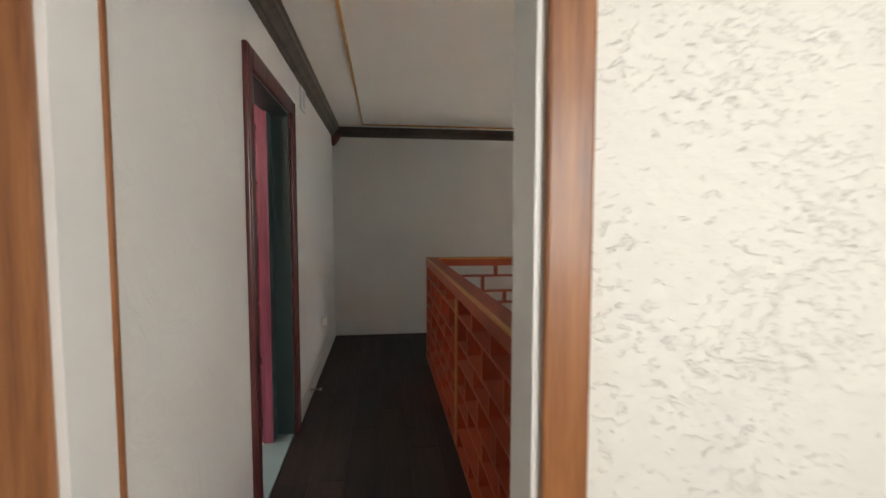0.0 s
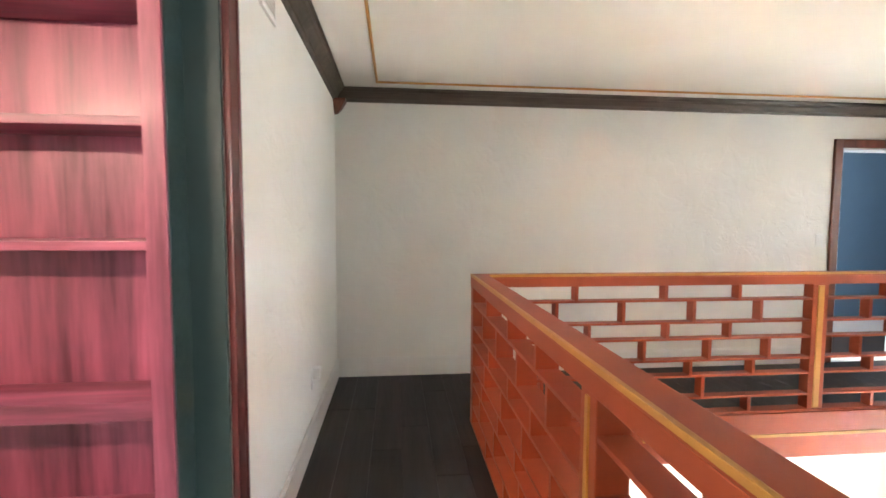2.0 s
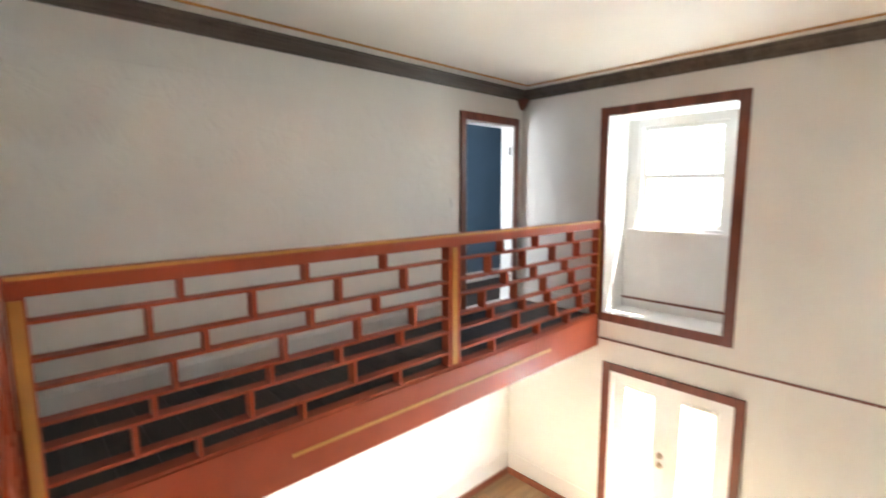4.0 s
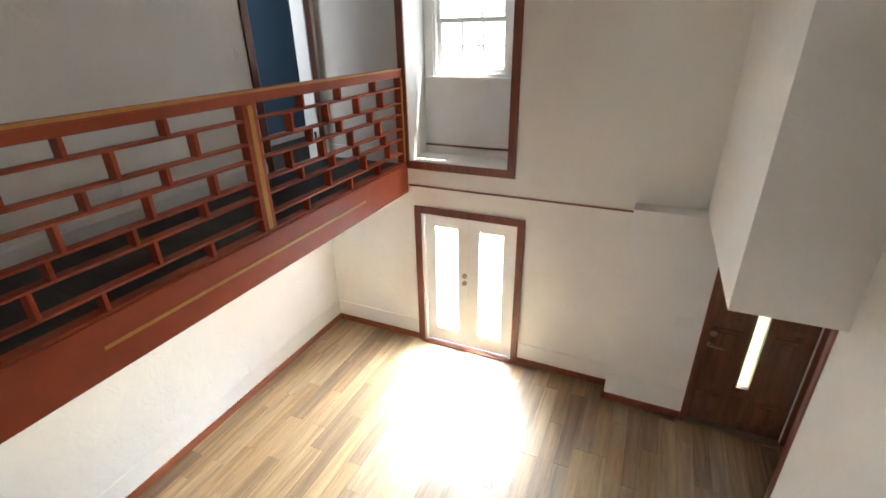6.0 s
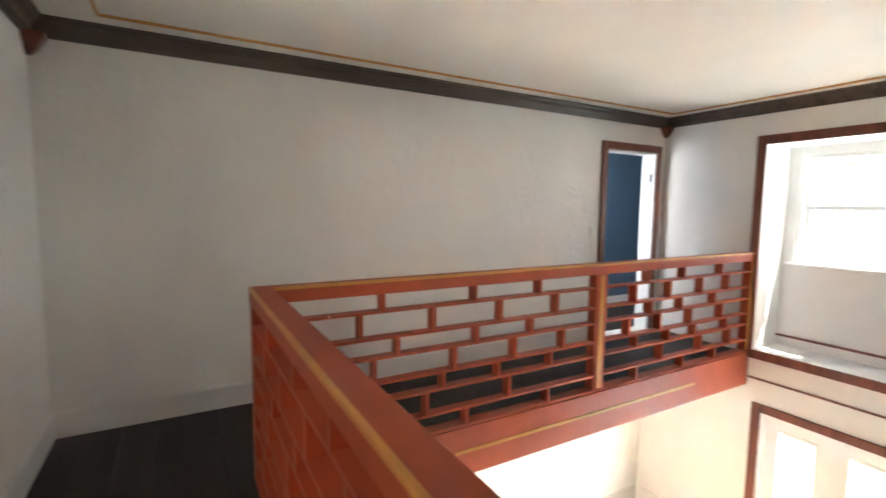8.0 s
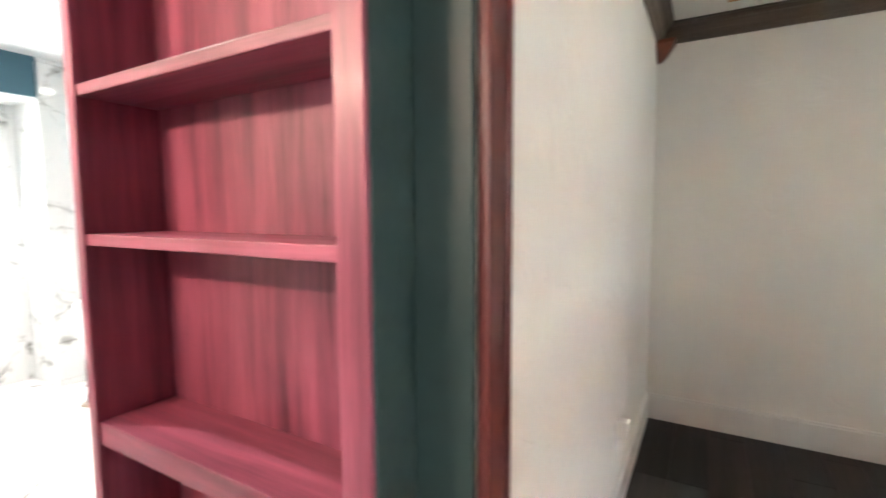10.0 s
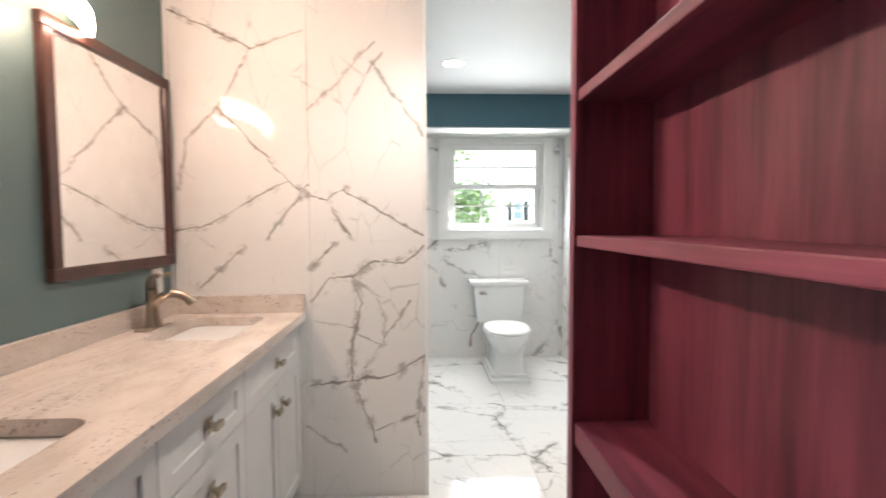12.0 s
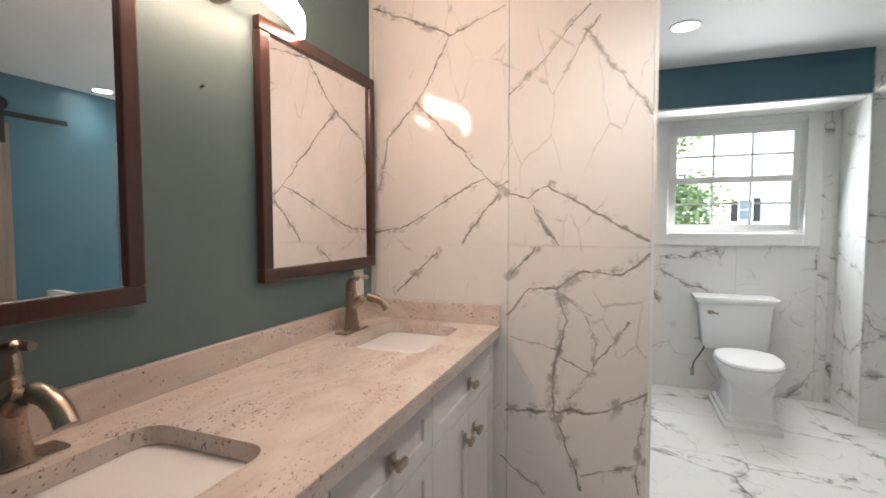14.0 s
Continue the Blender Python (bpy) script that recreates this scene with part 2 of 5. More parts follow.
def veined_slab(name, base, vein, rough, paths):
    """White stone of the partition: its own long straight veins (weight, then turning points across and up), broken and smeared by noise, with hair cracks between."""
    m, t, b = nodes(name)
    v = place(t)

    def vec(op, a, other):
        n = t.nodes.new("ShaderNodeVectorMath")
        n.operation = op
        for i, q in enumerate((a, other)):
            if isinstance(q, tuple):
                n.inputs[i].default_value = q
            else:
                t.links.new(q, n.inputs[i])
        return n

    def shake(src, scale_, amount):
        n = t.nodes.new("ShaderNodeTexNoise")
        n.inputs["Scale"].default_value, n.inputs["Detail"].default_value, n.inputs["Roughness"].default_value = scale_, 5.0, 0.65
        t.links.new(v, n.inputs["Vector"])
        centred = vec("SUBTRACT", n.outputs["Color"], (0.5, 0.5, 0.5)).outputs[0]
        return vec("ADD", src, vec("MULTIPLY", centred, (0.0, amount, amount)).outputs[0]).outputs[0]

    flat = vec("MULTIPLY", shake(shake(v, 4.0, 0.05), 16.0, 0.035), (0, 1, 1)).outputs[0]
    near = None
    for weight, *pts in paths:
        for (y0, z0), (y1, z1) in zip(pts, pts[1:]):
            dy, dz = y1 - y0, z1 - z0
            ll = dy * dy + dz * dz
            ap = vec("SUBTRACT", flat, (0, y0, z0)).outputs[0]
            k = math_node(t, "MULTIPLY", vec("DOT_PRODUCT", ap, (0, dy / ll, dz / ll)).outputs["Value"], 1.0, True)
            foot = t.nodes.new("ShaderNodeVectorMath")
            foot.operation = "SCALE"
            foot.inputs[0].default_value = (0, dy, dz)
            t.links.new(k, foot.inputs["Scale"])
            d = math_node(t, "DIVIDE", vec("DISTANCE", ap, foot.outputs[0]).outputs["Value"], weight)
            near = d if near is None else math_node(t, "MINIMUM", near, d)
    width = ramp(t, noise_node(t, v, 9.0, 5, 0.7), ((0.38, (0.0022, 0.0022, 0.0022)), (0.55, (0.006, 0.006, 0.006)), (0.68, (0.017, 0.017, 0.017))))
    core = math_node(t, "POWER", math_node(t, "SUBTRACT", 1.0, math_node(t, "DIVIDE", near, width.outputs[0]), True), 0.55)
    patch = ramp(t, noise_node(t, v, 11, 6, 0.7), ((0.50, (0, 0, 0)), (0.60, (0.62, 0.62, 0.62))))
    smear = math_node(t, "MULTIPLY", math_node(t, "MULTIPLY", math_node(t, "SUBTRACT", 1.0, math_node(t, "DIVIDE", near, 0.030), True), 2.0, True), patch.outputs[0])
    n = t.nodes.new("ShaderNodeTexVoronoi")
    n.feature = "DISTANCE_TO_EDGE"
    n.inputs["Scale"].default_value = 3.6
    mp = t.nodes.new("ShaderNodeMapping")
    mp.inputs["Rotation"].default_value = (0.7, 0.0, 0.0)
    mp.inputs["Scale"].default_value = (1.0, 1.7, 0.7)
    t.links.new(flat, mp.inputs[0])
    t.links.new(mp.outputs[0], n.inputs["Vector"])
    some = ramp(t, noise_node(t, v, 3.1, 2), ((0.53, (0, 0, 0)), (0.60, (0.42, 0.42, 0.42))))
    hair = math_node(t, "MULTIPLY", math_node(t, "SUBTRACT", 1.0, math_node(t, "DIVIDE", n.outputs["Distance"], 0.012), True), some.outputs[0])
    fac = math_node(t, "MAXIMUM", math_node(t, "MAXIMUM", core, smear), hair)
    cloud = ramp(t, noise_node(t, v, 2.2, 5), ((0.3, tuple(c * 0.95 for c in base)), (0.65, base)))
    ink = ramp(t, noise_node(t, v, 7.0, 4), ((0.35, vein), (0.7, tuple(c * 2.2 for c in vein))))
    t.links.new(mix(t, math_node(t, "MULTIPLY", fac, 0.92), cloud.outputs[0], ink.outputs[0]), b.inputs["Base Color"])
    b.inputs["Roughness"].default_value = rough
    return m


def granite(name):
    m, t, b = nodes(name)
    v = place(t, (1.0, 2.6, 2.6))
    flow = noise_node(t, v, 3.0, 6, 0.6, 1.2)
    base = ramp(t, flow, ((0.30, (0.55, 0.465, 0.41)), (0.48, (0.64, 0.56, 0.50)), (0.62, (0.70, 0.63, 0.575)), (0.75, (0.57, 0.49, 0.44))))
    speck = noise_node(t, place(t), 120, 3, 0.6)
    gate = noise_node(t, v, 4.0, 3)
    sp = ramp(t, math_node(t, "ADD", math_node(t, "MULTIPLY", speck, 0.8), math_node(t, "MULTIPLY", gate, 0.25)), ((0.635, (0, 0, 0)), (0.67, (1, 1, 1))))
    col = mix(t, sp.outputs[0], base.outputs[0], (0.20, 0.145, 0.12))
    t.links.new(col, b.inputs["Base Color"])
    b.inputs["Roughness"].default_value = 0.16
    return m


def glass(name="window_glass", tint=(1, 1, 1), rough=0.0):
    m, t, b = nodes(name)
    b.inputs["Base Color"].default_value = (*tint, 1)
    b.inputs["Transmission Weight"].default_value = 1.0
    b.inputs["Roughness"].default_value, b.inputs["IOR"].default_value = rough, 1.45
    return m


def glow(name, color, strength):
    m, t, b = nodes(name)
    b.inputs["Base Color"].default_value = (0.9, 0.9, 0.9, 1)
    b.inputs["Emission Color"].default_value = (*color, 1)
    b.inputs["Emission Strength"].default_value = strength
    return m


def metal(name, color, rough):
    return paint(name, color, rough, 0.05, 8, 0, 220, 1.0)


PLASTER = plaster("cream_plaster", (0.82, 0.80, 0.762), 0.27, 6.0)
ROUGH = knockdown("cream_trowelled_plaster", (0.80, 0.79, 0.74))
CEILING = paint("ceiling_paint", (0.81, 0.77, 0.72), 0.7, 0.03, 1.5, 0.1, 70)
WHITE = paint("white_trim_paint", (0.80, 0.79, 0.77), 0.42, 0.03, 4, 0.05)
CABINET = paint("white_cabinet_paint", (0.80, 0.79, 0.78), 0.32, 0.02, 4, 0.02)
CROWN = wood("dark_brown_crown_stain", (0.045, 0.032, 0.025), (0.13, 0.095, 0.072), "x", 0.4)
CASING = wood("red_brown_casing_stain", (0.085, 0.019, 0.010), (0.25, 0.070, 0.036), "z", 0.35, coat=0.3)
MAROON = wood("dark_maroon_casing_stain", (0.05, 0.008, 0.009), (0.15, 0.032, 0.030), "z", 0.35, coat=0.25)
BASERED = wood("red_baseboard_stain", (0.16, 0.038, 0.016), (0.36, 0.11, 0.045), "x", 0.35, coat=0.2)
PINE = wood("honey_pine_stain", (0.13, 0.042, 0.014), (0.42, 0.17, 0.058), "z", 0.42, coat=0.1, scale=2.0)
RAIL = paint("brick_red_rail_paint", (0.34, 0.064, 0.024), 0.45, 0.10, 5, 0.02, 180)
RAIL.node_tree.nodes["Principled BSDF"].inputs["Specular IOR Level"].default_value = 0.3
GOLD = paint("ochre_gold_paint", (0.52, 0.24, 0.05), 0.4, 0.10, 9, 0.04)
DARKFLOOR = planks("dark_oak_planks", ((0.014, 0.0095, 0.008), (0.026, 0.018, 0.0145), (0.018, 0.0125, 0.0105), (0.033, 0.024, 0.0195)), "y", 0.55, 0.75)
LOWFLOOR = planks("honey_laminate_planks", ((0.26, 0.155, 0.078), (0.38, 0.255, 0.142), (0.19, 0.12, 0.072), (0.33, 0.21, 0.105), (0.42, 0.30, 0.175), (0.22, 0.15, 0.095)), "x", 0.40, 0.55)
JOINT = paint("dark_joint", (0.02, 0.016, 0.013), 0.8)
TEAL = paint("teal_wall_paint", (0.065, 0.155, 0.20), 0.5, 0.05, 2, 0.12, 90)
SAGE = paint("grey_green_wall_paint", (0.125, 0.187, 0.19), 0.45, 0.05, 2, 0.12, 90)
GREEN = paint("dark_green_jamb_paint", (0.024, 0.051, 0.052), 0.5, 0.15, 3, 0.08, 50)
BLUE = paint("slate_blue_wall_paint", (0.085, 0.145, 0.215), 0.6, 0.05, 2, 0.08)
SHELF = wood("cherry_red_shelf_stain", (0.066, 0.008, 0.024), (0.37, 0.090, 0.148), "z", 0.44, coat=0.06)
SHELFX = wood("cherry_red_board_stain", (0.070, 0.008, 0.024), (0.36, 0.088, 0.144), "x", 0.44, coat=0.06)
MAHOG = wood("dark_mahogany_frame", (0.030, 0.010, 0.007), (0.085, 0.030, 0.020), "z", 0.35, coat=0.3)
DOORWOOD = wood("dark_front_door_wood", (0.07, 0.026, 0.012), (0.24, 0.10, 0.048), "z", 0.35, coat=0.3)
MARBLE = marble("calacatta_marble", (0.80, 0.79, 0.775), (0.15, 0.132, 0.12), 0.08)
PARTITION_UP = veined_slab("partition_marble_upper", (0.80, 0.79, 0.775), (0.13, 0.115, 0.105), 0.08, UPPER_VEINS)
PARTITION_LOW = veined_slab("partition_marble_lower", (0.80, 0.79, 0.775), (0.13, 0.115, 0.105), 0.08, LOWER_VEINS)
GRANITE = granite("beige_granite")
PORCELAIN = paint("white_porcelain", (0.82, 0.82, 0.81), 0.10, 0.01, 4, 0)
NICKEL = metal("brushed_nickel", (0.42, 0.34, 0.27), 0.30)
BRASS = metal("aged_brass", (0.42, 0.36, 0.27), 0.3)
BLACK = paint("black_metal", (0.015, 0.015, 0.016), 0.4)
GREYWOOD = wood("grey_weathered_wood", (0.16, 0.12, 0.09), (0.34, 0.28, 0.22), "z", 0.55)
GLASS = glass()
FROST = glass("frosted_glass", (0.94, 0.97, 0.95), 0.45)
MIRROR = metal("mirror_silver", (0.93, 0.93, 0.93), 0.0)
MIRROR.node_tree.nodes["Principled BSDF"].inputs["Roughness"].default_value = 0.0
for lk in list(MIRROR.node_tree.links):
    if lk.to_socket.name in ("Roughness", "Normal"):
        MIRROR.node_tree.links.remove(lk)
MIRROR.node_tree.nodes["Principled BSDF"].inputs["Roughness"].default_value = 0.0
LED = glow("led_diffuser", (1.0, 0.70, 0.54), 14.0)
LENSLIT = glow("downlight_lens", (1.0, 0.95, 0.88), 6.0)
LENSWARM = glow("warm_downlight_lens", (1.0, 0.85, 0.62), 4.0)
GRASS = paint("lawn", (0.15, 0.17, 0.08), 0.9, 0.3, 0.6, 0.3, 20)
BARK = paint("bark", (0.10, 0.075, 0.05), 0.9, 0.3, 6, 0.3, 30)
SIDING = paint("white_siding", (0.75, 0.75, 0.74), 0.6, 0.05)
ROOF = paint("grey_shingle", (0.10, 0.10, 0.105), 0.8, 0.2, 5)
LEAF = paint("leaf_green", (0.26, 0.34, 0.15), 0.6, 0.35, 3, 0)


# ---- mesh helpers ----
def box(bm, x0, y0, z0, x1, y1, z1):
    x0, x1 = min(x0, x1), max(x0, x1)
    y0, y1 = min(y0, y1), max(y0, y1)
    z0, z1 = min(z0, z1), max(z0, z1)
    v = [bm.verts.new(p) for p in ((x0, y0, z0), (x1, y0, z0), (x1, y1, z0), (x0, y1, z0), (x0, y0, z1), (x1, y0, z1), (x1, y1, z1), (x0, y1, z1))]
    for f in ((3, 2, 1, 0), (4, 5, 6, 7), (0, 1, 5, 4), (1, 2, 6, 5), (2, 3, 7, 6), (3, 0, 4, 7)):
        bm.faces.new([v[i] for i in f])
    return bm


def boxes(*rows, bevel=0.0):
    bm = bmesh.new()
    for r in rows:
        box(bm, *r)
    if bevel:
        bmesh.ops.bevel(bm, geom=bm.edges[:], offset=bevel, segments=2, profile=0.6, affect="EDGES")
    return bm


def tube(bm, a, b, r0, r1=None, n=16):
    """A round bar from a to b."""
    a, b = Vector(a), Vector(b)
    m = Matrix.Translation((a + b) / 2) @ (b - a).to_track_quat("Z", "Y").to_matrix().to_4x4()
    bmesh.ops.create_cone(bm, cap_ends=True, segments=n, radius1=r0, radius2=r0 if r1 is None else r1, depth=(b - a).length, matrix=m)
    return bm


def sweep(bm, pts, radii, n=14):
    """A round pipe along points with its own radius at each."""
    rings = []
    for i, p in enumerate(pts):
        p = Vector(p)
        d = (Vector(pts[min(i + 1, len(pts) - 1)]) - Vector(pts[max(i - 1, 0)])).normalized()
        side = d.cross(Vector((0, 1, 0.13))).normalized()
        up = side.cross(d)
        rings.append([bm.verts.new(p + radii[i] * (math.cos(2 * math.pi * k / n) * side + math.sin(2 * math.pi * k / n) * up)) for k in range(n)])
    for a, b in zip(rings, rings[1:]):
        for k in range(n):
            bm.faces.new((a[k], a[(k + 1) % n], b[(k + 1) % n], b[k]))
    bm.faces.new(rings[0][::-1])
    bm.faces.new(rings[-1])
    return bm


def loft(bm, rings, cap0=True, cap1=True):
    """Skins closed rings of points."""
    vs = [[bm.verts.new(p) for p in r] for r in rings]
    n = len(vs[0])
    for a, b in zip(vs, vs[1:]):
        for k in range(n):
            bm.faces.new((a[k], a[(k + 1) % n], b[(k + 1) % n], b[k]))
    if cap0:
        bm.faces.new(vs[0][::-1])
    if cap1:
        bm.faces.new(vs[-1])
    return bm


def finish(bm, name, material, smooth=False):
    bmesh.ops.recalc_face_normals(bm, faces=bm.faces[:])
    me = bpy.data.meshes.new(name)
    bm.to_mesh(me)
    bm.free()
    if smooth:
        for p in me.polygons:
            p.use_smooth = True
        me.set_sharp_from_angle(angle=radians(40))
    me.materials.append(material)
    return me


def solid(name, bm, material, label="", category="", group="", kind="", smooth=False):
    return tagged(new(name, finish(bm, name, material, smooth)), label, category, group, kind)


def thing(name, at, label, category, group=""):
    ob = new(name)
    ob.empty_display_size = 0.05
    ob.matrix_basis = Matrix.Translation(at)
    return tagged(ob, label, category, group)


def part(name, bm, material, parent, label="", smooth=False):
    ob = new(name, finish(bm, name, material, smooth))
    ob.parent = parent
    top = parent
    while top.parent:
        top = top.parent
    ob.matrix_parent_inverse = top.matrix_basis.inverted()
    if parent.parent:
        ob.matrix_parent_inverse = (top.matrix_basis @ parent.matrix_parent_inverse).inverted()
    return tagged(ob, label)


def structure(name, bm, material, label, category, smooth=False):
    return solid(name, bm, material, label, category, kind="structure", smooth=smooth)


def slab(axis, a0, a1, u0, u1, w0, w1, holes=()):
    """A wall or slab of thickness a0..a1 along axis, over u0..u1 by w0..w1, with rectangular holes cut right through."""
    us = sorted({u0, u1, *(h[0] for h in holes), *(h[1] for h in holes)})
    ws = sorted({w0, w1, *(h[2] for h in holes), *(h[3] for h in holes)})
    us, ws = [u for u in us if u0 <= u <= u1], [w for w in ws if w0 <= w <= w1]

    def full(i, j):
        if not (0 <= i < len(us) - 1 and 0 <= j < len(ws) - 1):
            return False
        u, w = (us[i] + us[i + 1]) / 2, (ws[j] + ws[j + 1]) / 2
        return not any(h[0] < u < h[1] and h[2] < w < h[3] for h in holes)

    def p(a, u, w):
        return {"x": (a, u, w), "y": (u, a, w), "z": (u, w, a)}[axis]

    bm = bmesh.new()
    for i in range(len(us) - 1):
        for j in range(len(ws) - 1):
            if not full(i, j):
                continue
            a, b, c, d = us[i], us[i + 1], ws[j], ws[j + 1]
            quads = [[p(a0, a, c), p(a0, b, c), p(a0, b, d), p(a0, a, d)], [p(a1, a, c), p(a1, b, c), p(a1, b, d), p(a1, a, d)]]
            if not full(i - 1, j):
                quads.append([p(a0, a, c), p(a1, a, c), p(a1, a, d), p(a0, a, d)])
            if not full(i + 1, j):
                quads.append([p(a0, b, c), p(a1, b, c), p(a1, b, d), p(a0, b, d)])
            if not full(i, j - 1):
                quads.append([p(a0, a, c), p(a1, a, c), p(a1, b, c), p(a0, b, c)])
            if not full(i, j + 1):
                quads.append([p(a0, a, d), p(a1, a, d), p(a1, b, d), p(a0, b, d)])
            for q in quads:
                bm.faces.new([bm.verts.new(v) for v in q])
    bmesh.ops.remove_doubles(bm, verts=bm.verts[:], dist=1e-5)
    return bm


# ---- the shell ----
T = 0.15
structure("wall_west", slab("x", BW, 0, 1.34, FAR, 0, CEIL, [(2.56, 3.44, -0.1, 2.04)]), PLASTER, "cream plastered hall wall with an open doorway", "wall")
structure("wall_north", slab("y", FAR, FAR + T, 0, EAST, -0.25, CEIL, [(4.68, 5.48, 0, 2.05)]), PLASTER, "cream plastered gallery wall with a doorway", "wall")
structure("wall_east", slab("x", EAST, EAST + T, 1.90, FAR, LOW, CEIL, [(3.77, 4.91, 0.04, 2.05), (3.63, 4.79, LOW, -0.565)]), PLASTER, "tall cream plastered wall over two storeys", "wall")
structure("wall_south_doorway", slab("y", DOORW[0], DOORW[1], -1.2, 3.879, 0, CEIL, [(0.06, 0.85, -0.1, 2.06)]), ROUGH, "heavily trowelled cream plaster wall with a doorway", "wall")
structure("wall_south_low", boxes((0, 1.19, LOW, 4.03, 1.329, -0.001), (3.9, 0.60, LOW, 4.03, 1.19, -0.166), (4.03, 0.60, LOW, 5.58, 0.73, -0.166)), PLASTER, "cream plastered lower wall beside the entry alcove", "wall")
structure("wall_bulkhead", boxes((3.88, 1.02, -0.165, EAST + T, 1.90, CEIL), (3.88, 0.6, -0.165, EAST + T, 1.02, 0.05)), PLASTER, "boxed-out cream plaster wall over the entry", "wall")
structure("wall_pier", boxes((5.43, 1.72, LOW, EAST + 0.01, 2.51, -0.15)), paint("white_pier_paint", (0.82, 0.81, 0.80), 0.6, 0.02, 2, 0.1), "white plastered pier with a flat top beside the front door", "wall")
structure("wall_entry", slab("x", 5.43, 5.58, 0.73, 1.719, LOW, -0.166, [(0.86, 1.70, LOW, -0.34)]), PLASTER, "short plaster wall round the front door", "wall")
structure("wall_east_filler", boxes((EAST, 1.72, LOW, EAST + T, 1.93, -0.166), (5.58, 0.60, LOW, EAST + T, 0.86, -0.166), (5.58, 0.86, -0.339, EAST + T, 1.72, -0.166)), PLASTER, "plaster wall closing the entry corner", "wall")
structure("wall_low_west", boxes((-T, 0.88, LOW, 0, LFAR, -0.25)), PLASTER, "plain plaster wall of the lower room", "wall")
structure("wall_low_north", boxes((0, LFAR, LOW, EAST + T, LFAR + T, -0.25)), PLASTER, "cream plastered lower wall washed by warm light", "wall")
structure("wall_low_corner", boxes((EAST, FAR, LOW, EAST + T, LFAR, -0.25)), PLASTER, "cream plaster wall corner", "wall")
structure("ceiling", boxes((BW, 1.33, CEIL, EAST + T, FAR + T, CEIL + 0.1)), CEILING, "flat painted gallery ceiling", "ceiling")
structure("ceiling_low", boxes((0, 1.02, -0.262, 0.98, LFAR, -0.25), (0.98, 4.98, -0.262, EAST, LFAR, -0.25)), CEILING, "flat painted ceiling under the gallery", "ceiling")
floor = structure("floor", boxes((0, DOORW[0] - 0.02, -0.25, 1.055, FAR, -0.012), (1.055, RAILY + 0.04, -0.25, EAST, FAR, -0.012)), JOINT, "dark oak plank floor of the gallery", "floor")
floor_low = structure("floor_low", boxes((-T, 0.6, LOW - 0.15, EAST + T, LFAR + T, LOW - 0.01)), JOINT, "honey-toned laminate floor of the lower room", "floor")
# first room
structure("floor_first_room", boxes((-1.2, -1.7, -0.2, 2.3, DOORW[0] - 0.02, 0)), paint("brown_carpet", (0.12, 0.09, 0.07), 0.9, 0.2, 6, 0.3, 200), "brown floor of the first room", "floor")
structure("wall_first_room", boxes((-1.3, -1.7, 0, -1.2, 1.33, CEIL), (2.3, -1.7, 0, 2.4, 1.2, CEIL), (-1.3, -1.8, 0, 2.4, -1.7, CEIL)), ROUGH, "trowelled plaster walls of the first room", "wall")
structure("ceiling_first_room", boxes((-1.3, -1.8, CEIL, 2.4, 1.329, CEIL + 0.1)), CEILING, "flat painted ceiling", "ceiling")

# ---- doorway of the first room ----
d1 = structure("door_1", boxes((0.06, 1.198, 0, 0.075, 1.332, 2.06), (0.835, 1.198, 0, 0.85, 1.332, 2.06), (0.06, 1.198, 2.045, 0.85, 1.332, 2.06)), WHITE, "white painted jamb of the first doorway", "door frame")
for nm, r in (("casing", (-0.034, 1.178, 0, 0.06, 1.199, 2.145)), ("casing", (0.85, 1.178, 0, 0.935, 1.199, 2.145)), ("casing", (0.06, 1.178, 2.06, 0.85, 1.199, 2.145))):
    part(nm, boxes(r, bevel=0.006), PINE, d1, "honey pine door casing")
for r in ((0.002, 1.333, 0, 0.081, 1.350, 2.145), (0.85, 1.331, 0, 0.93, 1.348, 2.145), (0.081, 1.331, 2.06, 0.85, 1.348, 2.145)):
    part("casing", boxes(r, bevel=0.005), PINE, d1, "honey pine door casing")

# ---- bathroom doorway ----
d2 = structure("door_2", boxes((BW - 0.02, 3.425, 0, 0.0, 3.441, 2.04), (BW - 0.02, 2.56, 0, 0, 2.575, 2.04), (BW - 0.02, 2.56, 2.025, 0, 3.44, 2.04), bevel=0.002), GREEN, "dark green painted jamb of the bathroom doorway", "door frame")
part("stub", boxes((BW - 0.019, 3.315, 0, BW + 0.004, 3.424, 2.024), bevel=0.003), GREEN, d2)
for r in ((-0.001, 2.47, 0, 0.022, 2.56, 2.13), (-0.001, 3.44, 0, 0.022, 3.53, 2.13), (-0.001, 2.56, 2.04, 0.022, 3.44, 2.13)):
    part("casing", boxes(r, bevel=0.007), MAROON, d2, "dark maroon stained door casing")
for r in ((0.02, 2.48, 0, 0.028, 2.495, 2.12), (0.02, 3.505, 0, 0.028, 3.52, 2.12)):
    part("bead", boxes(r, bevel=0.003), MAROON, d2)

